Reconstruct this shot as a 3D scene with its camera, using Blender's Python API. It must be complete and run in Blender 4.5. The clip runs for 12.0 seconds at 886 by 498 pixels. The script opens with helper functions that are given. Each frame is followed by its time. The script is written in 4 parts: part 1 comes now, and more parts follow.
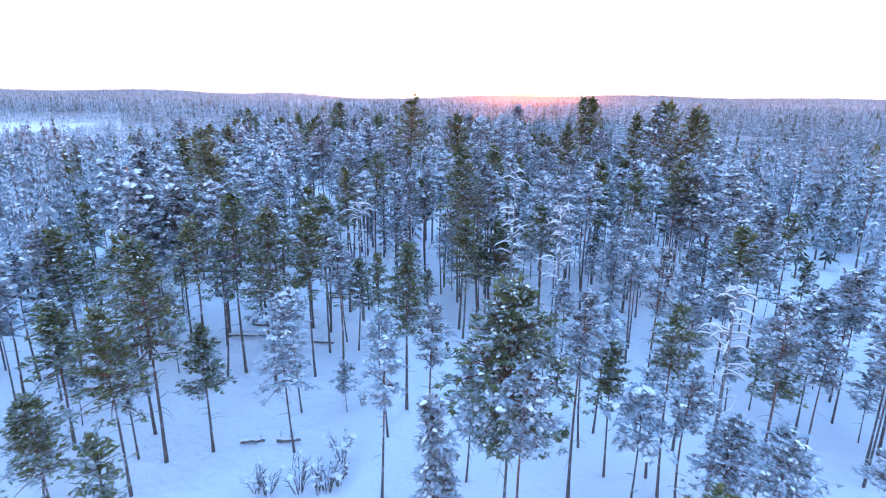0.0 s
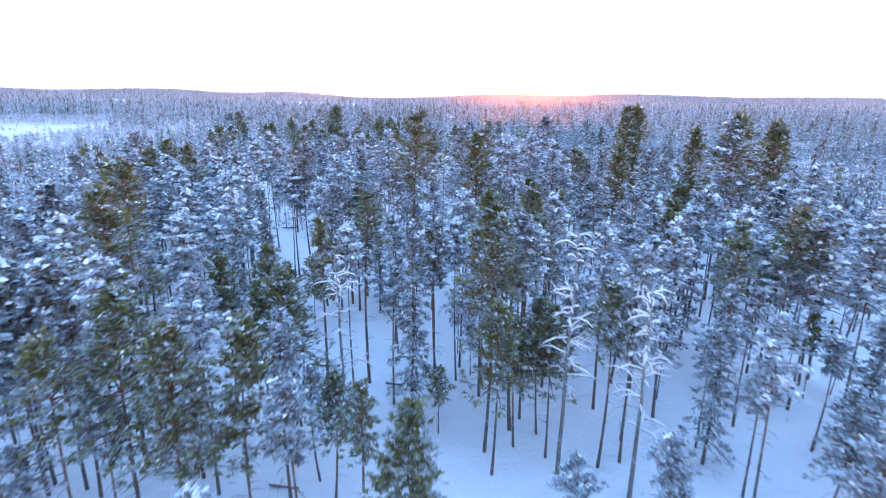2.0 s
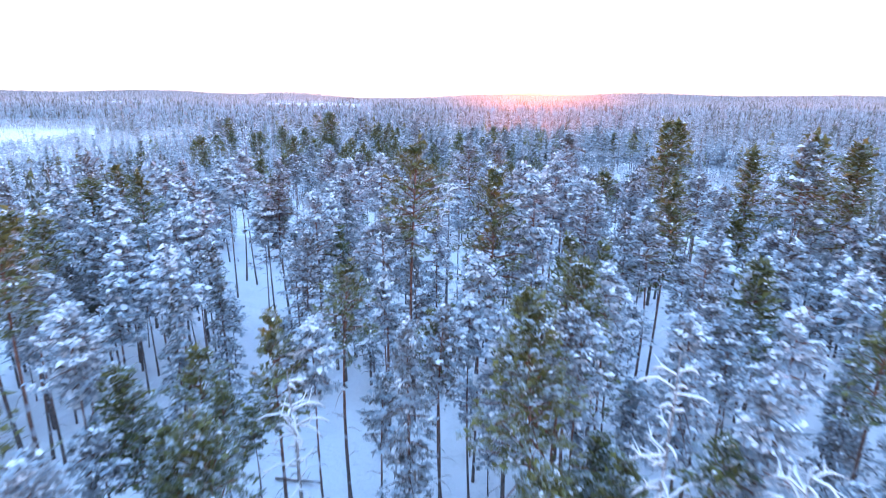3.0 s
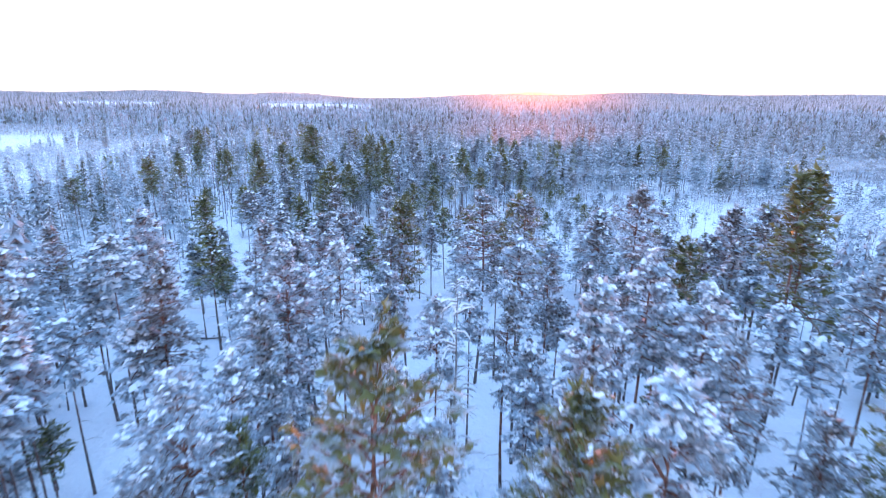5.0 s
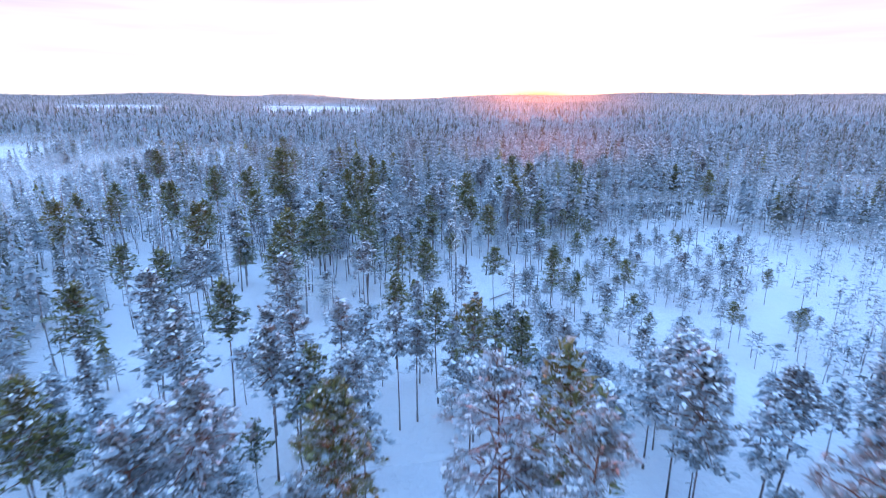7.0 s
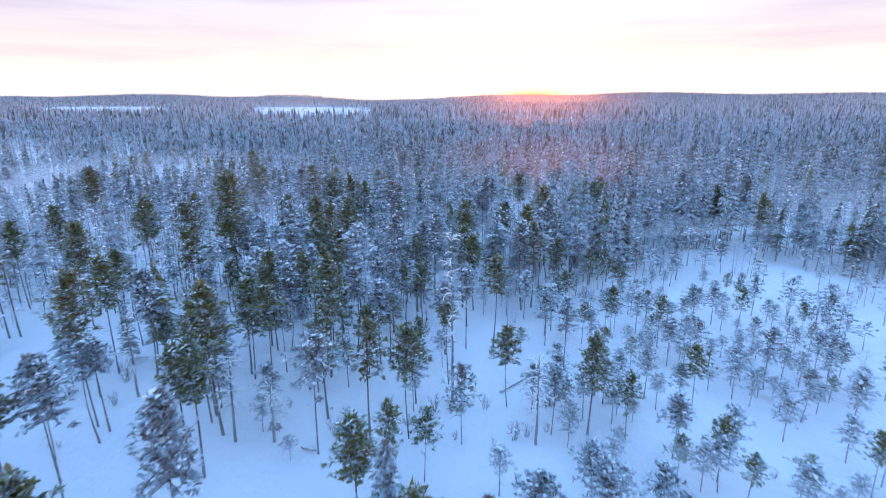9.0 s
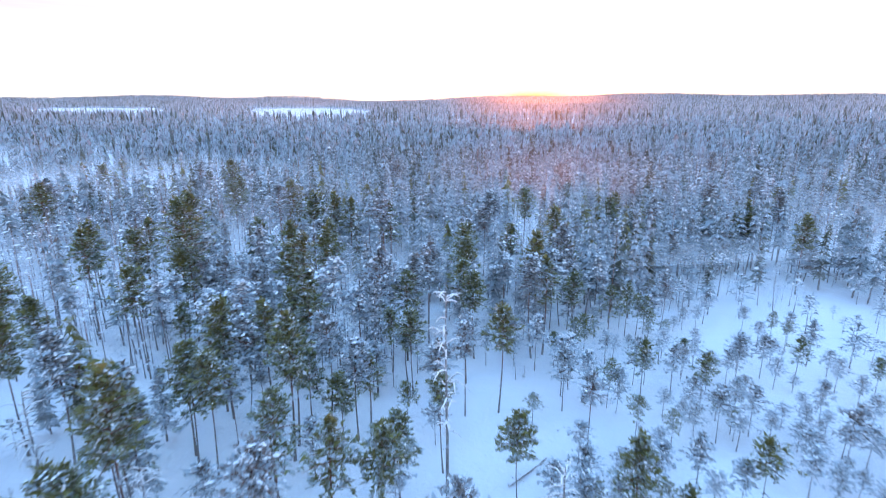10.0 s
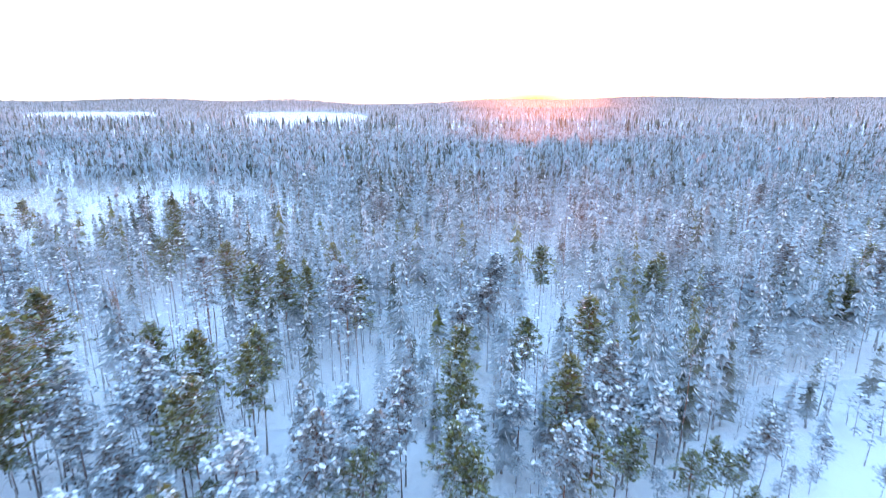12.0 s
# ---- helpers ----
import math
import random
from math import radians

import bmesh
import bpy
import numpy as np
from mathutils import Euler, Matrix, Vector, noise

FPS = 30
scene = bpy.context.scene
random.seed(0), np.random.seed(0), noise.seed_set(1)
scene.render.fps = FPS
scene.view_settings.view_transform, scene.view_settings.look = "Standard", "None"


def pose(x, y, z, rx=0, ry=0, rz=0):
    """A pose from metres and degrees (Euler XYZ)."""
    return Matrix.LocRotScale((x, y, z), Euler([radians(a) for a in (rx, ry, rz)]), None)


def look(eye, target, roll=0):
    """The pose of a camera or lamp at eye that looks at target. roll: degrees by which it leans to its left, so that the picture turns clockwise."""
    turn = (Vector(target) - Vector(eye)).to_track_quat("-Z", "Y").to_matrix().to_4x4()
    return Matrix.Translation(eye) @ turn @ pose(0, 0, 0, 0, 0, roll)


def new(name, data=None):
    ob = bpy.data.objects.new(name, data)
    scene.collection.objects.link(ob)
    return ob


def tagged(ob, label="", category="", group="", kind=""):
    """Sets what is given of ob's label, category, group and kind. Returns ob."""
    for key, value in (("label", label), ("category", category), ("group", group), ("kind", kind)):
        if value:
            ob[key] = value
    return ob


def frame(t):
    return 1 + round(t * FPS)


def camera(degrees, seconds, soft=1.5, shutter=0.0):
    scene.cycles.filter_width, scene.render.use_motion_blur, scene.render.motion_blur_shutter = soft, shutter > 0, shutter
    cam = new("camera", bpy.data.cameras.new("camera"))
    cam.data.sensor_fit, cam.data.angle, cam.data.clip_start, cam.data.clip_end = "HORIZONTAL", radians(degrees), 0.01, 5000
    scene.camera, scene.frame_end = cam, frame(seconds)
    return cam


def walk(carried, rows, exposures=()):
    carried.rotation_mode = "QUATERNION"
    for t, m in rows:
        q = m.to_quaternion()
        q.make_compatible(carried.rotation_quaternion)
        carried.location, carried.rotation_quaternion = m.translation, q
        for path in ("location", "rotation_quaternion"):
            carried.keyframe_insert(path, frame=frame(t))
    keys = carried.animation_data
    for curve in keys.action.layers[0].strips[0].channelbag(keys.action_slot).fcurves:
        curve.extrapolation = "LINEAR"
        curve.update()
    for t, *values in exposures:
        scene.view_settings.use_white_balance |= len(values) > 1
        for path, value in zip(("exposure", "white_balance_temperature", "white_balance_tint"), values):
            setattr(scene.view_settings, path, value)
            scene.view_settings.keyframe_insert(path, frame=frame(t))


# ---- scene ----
cam = camera(79.0, 12.0, soft=1.1, shutter=0.4)

PATH = [
    (0, (-0.087, 5.745, 22.582), (-0.062, 7.671, 22.041), 0.8),
    (0.5, (-0.158, 8.573, 22.547), (-0.129, 10.497, 22.003), 0.9),
    (1, (-0.554, 12.927, 22.654), (-0.53, 14.852, 22.11), 0.9),
    (1.5, (-0.887, 18.044, 23.18), (-0.871, 19.969, 22.636), 0.9),
    (2, (-1.022, 23.836, 23.914), (-1.009, 25.761, 23.369), 0.8),
    (2.5, (-1.207, 30.032, 24.79), (-1.196, 31.956, 24.245), 0.6),
    (3, (-1.367, 36.97, 25.583), (-1.36, 38.894, 25.037), 0.5),
    (5, (-1.475, 62.075, 28.159), (-1.47, 63.998, 27.611), 0.4),
    (5.5, (-1.155, 68.476, 28.893), (-1.158, 70.399, 28.344), 0.2),
    (6, (-0.824, 75.214, 29.681), (-0.832, 77.138, 29.133), 0.2),
    (6.5, (-0.404, 82.005, 30.297), (-0.412, 83.929, 29.75), 0.1),
    (7, (-0.05, 89.215, 31.01), (-0.068, 91.139, 30.464), 0.1),
    (9, (0.46, 114.746, 32.455), (0.45, 116.67, 31.909), -0.1),
    (9.5, (0.721, 121.751, 32.697), (0.716, 123.675, 32.151), -0.1),
    (10, (1.034, 128.935, 33.352), (1.025, 130.859, 32.809), -0.1),
    (10.5, (1.33, 136.148, 34.665), (1.317, 138.074, 34.125), -0.1),
    (11, (1.629, 143.741, 36.239), (1.615, 145.667, 35.7), -0.0),
    (11.5, (2.165, 150.955, 37.146), (2.15, 152.882, 36.609), -0.1),
    (12, (2.636, 158.377, 37.613), (2.623, 160.304, 37.078), -0.1),
]
EXPOSURE = [(0.0, 1.08, 6550, 13), (2.5, 1.26, 7050, 13), (3.0, 1.37, 7100, 13), (5.0, 1.24, 6950, 12), (6.2, 0.87, 6700, 10), (7.0, 0.84, 6650, 9.5), (9.0, 0.65, 6600, 7), (9.5, 0.76, 6750, 7), (10.4, 1.16, 7500, 6), (11.0, 1.34, 7700, 6), (12.0, 1.45, 7850, 6)]
walk(cam, [(t, look(eye, target, roll)) for t, eye, target, roll in PATH], EXPOSURE)

# ---- world and light ----
SUN_YAW = 9.0      # degrees to the right of +y
SUN_UP = 1.6
world = bpy.data.worlds.new("world")
scene.world = world
world.use_nodes = True
wt = world.node_tree
wt.nodes.clear()


def wnode(kind, **values):
    n = wt.nodes.new(kind)
    for k, v in values.items():
        n.inputs[k].default_value = v
    return n


sky = wt.nodes.new("ShaderNodeTexSky")
sky.sky_type = "NISHITA"
sky.sun_disc = False
sky.sun_elevation = radians(SUN_UP)
sky.sun_rotation = radians(SUN_YAW)
sky.air_density, sky.dust_density, sky.ozone_density = 1.0, 0.6, 2.0
coord = wt.nodes.new("ShaderNodeTexCoord")
split = wt.nodes.new("ShaderNodeSeparateXYZ")
wt.links.new(coord.outputs["Generated"], split.inputs[0])
veil = wt.nodes.new("ShaderNodeValToRGB")
for e, (at, col) in enumerate(((0.0, (1.06, 0.98, 0.92)), (0.05, (0.90, 0.77, 0.76)), (0.09, (0.70, 0.60, 0.69)), (0.17, (0.66, 0.62, 0.78)), (0.32, (0.80, 0.88, 1.18)), (0.65, (0.39, 0.80, 1.50)), (1.0, (0.32, 0.75, 1.46)))):
    el = veil.color_ramp.elements[e] if e < 2 else veil.color_ramp.elements.new(at)
    el.position, el.color = at, (*col, 1)
wt.links.new(split.outputs["Z"], veil.inputs["Fac"])
# thin bands of cloud high over the horizon
stretch = wt.nodes.new("ShaderNodeMapping")
stretch.inputs["Scale"].default_value = (1.6, 1.6, 22.0)
wt.links.new(coord.outputs["Generated"], stretch.inputs[0])
cloud = wnode("ShaderNodeTexNoise", Scale=1.7, Detail=4.0, Roughness=0.55)
wt.links.new(stretch.outputs[0], cloud.inputs["Vector"])
cloud_ramp = wt.nodes.new("ShaderNodeValToRGB")
cloud_ramp.color_ramp.elements[0].position, cloud_ramp.color_ramp.elements[0].color = 0.42, (0.0, 0.0, 0.0, 1)
cloud_ramp.color_ramp.elements[1].position, cloud_ramp.color_ramp.elements[1].color = 0.66, (1.0, 1.0, 1.0, 1)
wt.links.new(cloud.outputs["Fac"], cloud_ramp.inputs["Fac"])
tinted = wt.nodes.new("ShaderNodeMix")
tinted.data_type, tinted.blend_type = "RGBA", "MULTIPLY"
tinted.inputs["B"].default_value = (0.84, 0.80, 0.93, 1)
wt.links.new(cloud_ramp.outputs["Color"], tinted.inputs["Factor"])
wt.links.new(veil.outputs["Color"], tinted.inputs["A"])
both = wt.nodes.new("ShaderNodeMix")
both.data_type, both.blend_type = "RGBA", "ADD"
both.inputs["Factor"].default_value = 0.06
wt.links.new(tinted.outputs["Result"], both.inputs["A"])
wt.links.new(sky.outputs["Color"], both.inputs["B"])
# the glow round the rising sun
sunward = Vector((math.sin(radians(SUN_YAW)), math.cos(radians(SUN_YAW)), 0.017)).normalized()
def wmath(op, a, b=None):
    n = wt.nodes.new("ShaderNodeMath")
    n.operation = op
    for k, v in enumerate((a, b)):
        if isinstance(v, (int, float)):
            n.inputs[k].default_value = v
        elif v is not None:
            wt.links.new(v, n.inputs[k])
    return n.outputs[0]


def wdot(v):
    n = wt.nodes.new("ShaderNodeVectorMath")
    n.operation = "DOT_PRODUCT"
    n.inputs[1].default_value = v
    wt.links.new(coord.outputs["Generated"], n.inputs[0])
    return n.outputs["Value"]


aside = wmath("POWER", wmath("DIVIDE", wmath("ABSOLUTE", wdot((sunward.y, -sunward.x, 0))), 0.060), 2.0)
above = wmath("POWER", wmath("DIVIDE", wmath("ABSOLUTE", wdot((0, 0, 1))), 0.0095), 2.0)
nearness = wmath("EXPONENT", wmath("MULTIPLY", wmath("ADD", aside, above), -1.0))
nearness = wmath("MULTIPLY", nearness, wmath("GREATER_THAN", wdot(sunward), 0.5))
glow = wt.nodes.new("ShaderNodeMix")
glow.data_type, glow.blend_type = "RGBA", "MIX"
glow.clamp_factor = True
glow.inputs["B"].default_value = (2.0, 0.32, 0.06, 1)
wt.links.new(nearness, glow.inputs["Factor"])
wt.links.new(both.outputs["Result"], glow.inputs["A"])
back = wnode("ShaderNodeBackground", Strength=0.80)
wt.links.new(glow.outputs["Result"], back.inputs["Color"])
wout = wt.nodes.new("ShaderNodeOutputWorld")
wt.links.new(back.outputs[0], wout.inputs["Surface"])

sun = new("sun", bpy.data.lights.new("sun", "SUN"))
sun.data.energy, sun.data.angle, sun.data.color = 1.9, radians(1.5), (1.0, 0.23, 0.05)
sun.matrix_world = look((0, 0, 200), Vector((0, 0, 200)) - Vector((math.sin(radians(SUN_YAW)), math.cos(radians(SUN_YAW)), math.tan(radians(SUN_UP)))))


# ---- materials ----
def material(name, base, rough=0.8, spec=0.3):
    m = bpy.data.materials.new(name)
    m.use_nodes = True
    t = m.node_tree
    bsdf = t.nodes["Principled BSDF"]
    bsdf.inputs["Base Color"].default_value = (*base, 1)
    bsdf.inputs["Roughness"].default_value = rough
    bsdf.inputs["Specular IOR Level"].default_value = spec
    return m, t, bsdf


def noise_node(t, scale, detail=3.0, source="Object"):
    c = t.nodes.new("ShaderNodeTexCoord")
    n = t.nodes.new("ShaderNodeTexNoise")
    n.inputs["Scale"].default_value, n.inputs["Detail"].default_value = scale, detail
    t.links.new(c.outputs[source], n.inputs["Vector"])
    return n.outputs["Fac"]


def ramp(t, fac, stops):
    r = t.nodes.new("ShaderNodeValToRGB")
    for e, (at, col) in enumerate(stops):
        el = r.color_ramp.elements[e] if e < 2 else r.color_ramp.elements.new(at)
        el.position, el.color = at, (*col, 1)
    t.links.new(fac, r.inputs["Fac"])
    return r.outputs["Color"]


def mix(t, fac, a, b, blend="MIX"):
    n = t.nodes.new("ShaderNodeMix")
    n.data_type, n.blend_type = "RGBA", blend
    for key, v in (("Factor", fac), ("A", a), ("B", b)):
        if isinstance(v, (int, float)):
            n.inputs[key].default_value = v
        elif isinstance(v, tuple):
            n.inputs[key].default_value = (*v, 1)
        else:
            t.links.new(v, n.inputs[key])
    return n.outputs["Result"]


def bump(t, bsdf, fac, strength, distance):
    b = t.nodes.new("ShaderNodeBump")
    b.inputs["Strength"].default_value, b.inputs["Distance"].default_value = strength, distance
    t.links.new(fac, b.inputs["Height"])
    t.links.new(b.outputs["Normal"], bsdf.inputs["Normal"])


SNOW, t, b = material("snow_cover", (0.84, 0.87, 0.92), 0.75, 0.25)
wide, fine = noise_node(t, 0.09, 5.0), noise_node(t, 2.2, 6.0)
# far hillsides show their closed woods
whole = t.nodes.new("ShaderNodeTexCoord")
yards = t.nodes.new("ShaderNodeSeparateXYZ")
t.links.new(whole.outputs["Object"], yards.inputs[0])
remote = t.nodes.new("ShaderNodeMapRange")
remote.inputs["From Min"].default_value, remote.inputs["From Max"].default_value = 2300.0, 2900.0
t.links.new(yards.outputs["Y"], remote.inputs["Value"])
hillside = ramp(t, noise_node(t, 0.02, 4.0), ((0.35, (0.13, 0.15, 0.18)), (0.65, (0.30, 0.31, 0.35))))
t.links.new(mix(t, remote.outputs["Result"], ramp(t, wide, ((0.3, (0.78, 0.82, 0.89)), (0.7, (0.88, 0.90, 0.93)))), hillside), b.inputs["Base Color"])
both_scales = t.nodes.new("ShaderNodeMath")
both_scales.operation = "MULTIPLY_ADD"
both_scales.inputs[1].default_value = 0.35
t.links.new(fine, both_scales.inputs[0])
t.links.new(noise_node(t, 0.5, 4.0), both_scales.inputs[2])
bump(t, b, both_scales.outputs[0], 0.85, 0.45)

LOAD, t, b = material("clinging_snow", (0.86, 0.88, 0.92), 0.7, 0.25)
geo = t.nodes.new("ShaderNodeNewGeometry")
t.links.new(ramp(t, geo.outputs["Random Per Island"], ((0.0, (0.80, 0.84, 0.90)), (1.0, (0.94, 0.95, 0.96)))), b.inputs["Base Color"])
bump(t, b, noise_node(t, 9.0, 3.0), 0.5, 0.05)


def needles(name, dark, light, frost, tan=(1.30, 1.0, 0.78)):
    m, t, b = material(name, dark, 0.6, 0.25)
    geo = t.nodes.new("ShaderNodeNewGeometry")
    info = t.nodes.new("ShaderNodeObjectInfo")
    leaf = ramp(t, geo.outputs["Random Per Island"], ((0.0, dark), (0.75, light), (1.0, tuple(1.35 * c for c in light))))
    # hoarfrost on a share of the twigs, more of it in some parts of the crown
    rime = t.nodes.new("ShaderNodeMath")
    rime.operation = "MULTIPLY_ADD"
    rime.inputs[1].default_value = 1.0
    settle = t.nodes.new("ShaderNodeSeparateXYZ")
    t.links.new(geo.outputs["Normal"], settle.inputs[0])
    upward = t.nodes.new("ShaderNodeMath")
    upward.operation = "MULTIPLY_ADD"
    upward.inputs[1].default_value = 0.16
    t.links.new(settle.outputs["Z"], upward.inputs[0])
    speckle = t.nodes.new("ShaderNodeMath")
    speckle.operation = "MULTIPLY_ADD"
    speckle.inputs[1].default_value = 0.55
    t.links.new(noise_node(t, 5.5, 3.0), speckle.inputs[0])
    t.links.new(upward.outputs[0], speckle.inputs[2])
    halved = t.nodes.new("ShaderNodeMath")
    halved.operation = "MULTIPLY"
    halved.inputs[1].default_value = 0.5
    t.links.new(noise_node(t, 1.0, 2.0), halved.inputs[0])
    t.links.new(halved.outputs[0], upward.inputs[2])
    t.links.new(speckle.outputs[0], rime.inputs[0])
    hash_node = t.nodes.new("ShaderNodeMath")
    hash_node.operation = "FRACT"
    spread = t.nodes.new("ShaderNodeMath")
    spread.operation = "MULTIPLY"
    spread.inputs[1].default_value = 37.7
    t.links.new(geo.outputs["Random Per Island"], spread.inputs[0])
    t.links.new(spread.outputs[0], hash_node.inputs[0])
    tame = t.nodes.new("ShaderNodeMath")
    tame.operation = "MULTIPLY"
    tame.inputs[1].default_value = 0.24
    t.links.new(hash_node.outputs[0], tame.inputs[0])
    t.links.new(tame.outputs[0], rime.inputs[2])
    cut = t.nodes.new("ShaderNodeMapRange")
    cut.interpolation_type = "SMOOTHSTEP"
    edge = 0.94 - 0.55 * frost
    cut.inputs["From Min"].default_value, cut.inputs["From Max"].default_value = edge - 0.14, edge + 0.16
    t.links.new(rime.outputs[0], cut.inputs["Value"])
    warm = mix(t, info.outputs["Random"], leaf, tuple(c * f for c, f in zip(light, tan)), "MIX")
    leaf = mix(t, 0.65, leaf, warm)
    t.links.new(mix(t, cut.outputs[0], leaf, (0.51, 0.60, 0.67)), b.inputs["Base Color"])
    thin = t.nodes.new("ShaderNodeBsdfTranslucent")
    t.links.new(mix(t, cut.outputs[0], leaf, (0.51, 0.60, 0.67)), thin.inputs["Color"])
    blend = t.nodes.new("ShaderNodeMixShader")
    blend.inputs["Fac"].default_value = 0.30
    t.links.new(b.outputs[0], blend.inputs[1])
    t.links.new(thin.outputs[0], blend.inputs[2])
    t.links.new(blend.outputs[0], t.nodes["Material Output"].inputs["Surface"])
    return m


NEEDLE_GREEN = needles("pine_needles", (0.082, 0.098, 0.054), (0.205, 0.205, 0.075), 0.22, (1.18, 1.0, 0.80))
NEEDLE_MID = needles("rimed_pine_needles", (0.104, 0.114, 0.112), (0.190, 0.188, 0.168), 0.42, (1.45, 1.0, 0.92))
NEEDLE_WHITE = needles("frosted_pine_needles", (0.100, 0.110, 0.110), (0.192, 0.192, 0.182), 0.56, (1.40, 1.0, 0.98))
# needles of the woods behind: hoarfrost, with distance haze put into the grey
NEEDLE_GREY = needles("hoarfrost_haze_needles", (0.115, 0.140, 0.145), (0.230, 0.260, 0.270), 0.38, (1.0, 1.0, 1.0))
NEEDLE_DARK = needles("dark_spruce_needles", (0.050, 0.066, 0.058), (0.120, 0.130, 0.095), 0.22, (1.15, 1.0, 0.9))
BIRCH_TWIGS = needles("frosted_birch_twigs", (0.25, 0.245, 0.265), (0.40, 0.39, 0.43), 0.42, (1.0, 1.0, 1.0))


def bark_material(name, low, high):
    m, t, b = material(name, low, 0.9, 0.15)
    c = t.nodes.new("ShaderNodeTexCoord")
    s = t.nodes.new("ShaderNodeSeparateXYZ")
    t.links.new(c.outputs["Object"], s.inputs[0])
    up = t.nodes.new("ShaderNodeMapRange")
    up.inputs["From Min"].default_value, up.inputs["From Max"].default_value = 4.0, 10.0
    t.links.new(s.outputs["Z"], up.inputs["Value"])
    grain = noise_node(t, 7.0, 5.0)
    flakes = ramp(t, grain, ((0.35, (0.45, 0.45, 0.45)), (0.65, (1.25, 1.2, 1.15))))
    wood = mix(t, 1.0, mix(t, up.outputs["Result"], low, high), flakes, "MULTIPLY")
    # wind-blown snow sticking in patches
    stuck = ramp(t, noise_node(t, 1.3, 4.0), ((0.56, (0, 0, 0)), (0.70, (0.8, 0.8, 0.8))))
    t.links.new(mix(t, stuck, wood, (0.55, 0.60, 0.68)), b.inputs["Base Color"])
    bump(t, b, grain, 0.7, 0.04)
    return m


BARK = bark_material("pine_bark", (0.175, 0.150, 0.148), (0.31, 0.150, 0.110))
DEADWOOD = bark_material("grey_deadwood", (0.24, 0.23, 0.23), (0.34, 0.34, 0.35))


def mist_material(strength, fade=None):
    """Thin frost mist: mostly clear, in drifting patches, scattering forward towards the low sun."""
    m = bpy.data.materials.new("frost_mist")
    m.use_nodes = True
    t = m.node_tree
    t.nodes.remove(t.nodes["Principled BSDF"])
    clear, soft, shine = (t.nodes.new(k) for k in ("ShaderNodeBsdfTransparent", "ShaderNodeBsdfDiffuse", "ShaderNodeBsdfRefraction" if fade else "ShaderNodeBsdfGlossy"))
    if fade:
        shine.inputs["IOR"].default_value = 1.33
    soft.inputs["Color"].default_value = (0.95, 0.86, 0.86, 1)
    shine.inputs["Color"].default_value = (1, 1, 1, 1)
    shine.inputs["Roughness"].default_value = 0.76 if fade else 0.68
    scatter_mix = t.nodes.new("ShaderNodeMixShader")
    scatter_mix.inputs["Fac"].default_value = 0.085 if fade else 0.5
    t.links.new(soft.outputs[0], scatter_mix.inputs[1])
    t.links.new(shine.outputs[0], scatter_mix.inputs[2])
    patch = ramp(t, noise_node(t, 0.012, 3.0), ((0.30, (0.35, 0.35, 0.35)), (0.70, (1, 1, 1))))
    amount = t.nodes.new("ShaderNodeMath")
    amount.operation = "MULTIPLY"
    amount.inputs[1].default_value = strength
    if fade:
        place = t.nodes.new("ShaderNodeTexCoord")
        parts = t.nodes.new("ShaderNodeSeparateXYZ")
        t.links.new(place.outputs["Object"], parts.inputs[0])
        thin = t.nodes.new("ShaderNodeMapRange")
        thin.interpolation_type = "SMOOTHSTEP"
        thin.inputs["From Min"].default_value, thin.inputs["From Max"].default_value = 0.3 * fade, fade
        thin.inputs["To Min"].default_value, thin.inputs["To Max"].default_value = 1.0, 0.0
        t.links.new(parts.outputs["Z"], thin.inputs["Value"])
        lift = t.nodes.new("ShaderNodeMapRange")
        lift.interpolation_type = "SMOOTHSTEP"
        lift.inputs["From Min"].default_value, lift.inputs["From Max"].default_value = 0.0, 11.0
        t.links.new(parts.outputs["Z"], lift.inputs["Value"])
        patch = mix(t, 1.0, patch, thin.outputs["Result"], "MULTIPLY")
        patch = mix(t, 1.0, patch, lift.outputs["Result"], "MULTIPLY")
    t.links.new(patch, amount.inputs[0])
    blend = t.nodes.new("ShaderNodeMixShader")
    t.links.new(amount.outputs[0], blend.inputs["Fac"])
    t.links.new(clear.outputs[0], blend.inputs[1])
    t.links.new(scatter_mix.outputs[0], blend.inputs[2])
    t.links.new(blend.outputs[0], t.nodes["Material Output"].inputs["Surface"])
    return m


# ---- mesh soup: triangles gathered in arrays ----
class Soup:
    def __init__(self):
        self.v, self.f, self.m, self.n = [], [], [], 0

    def add(self, v, f, m=0):
        if len(v):
            self.v.append(np.asarray(v, np.float32))
            self.f.append(np.asarray(f, np.int32) + self.n)
            self.m.append(np.full(len(f), m, np.int32))
            self.n += len(v)

    def arrays(self):
        return np.concatenate(self.v), np.concatenate(self.f), np.concatenate(self.m)

    def mesh(self, name, mats, smooth=False):
        v, f, m = self.arrays()
        return to_mesh(name, v, f, m, mats, smooth)


def to_mesh(name, v, f, m, mats, smooth=False):
    me = bpy.data.meshes.new(name)
    me.vertices.add(len(v))
    me.vertices.foreach_set("co", v.astype(np.float32).ravel())
    me.loops.add(3 * len(f))
    me.loops.foreach_set("vertex_index", f.astype(np.int32).ravel())
    me.polygons.add(len(f))
    me.polygons.foreach_set("loop_start", np.arange(0, 3 * len(f), 3, dtype=np.int32))
    for mat in mats:
        me.materials.append(mat)
    me.polygons.foreach_set("material_index", m.astype(np.int32))
    if smooth:
        me.polygons.foreach_set("use_smooth", np.ones(len(f), bool))
    me.update(calc_edges=True)
    return me


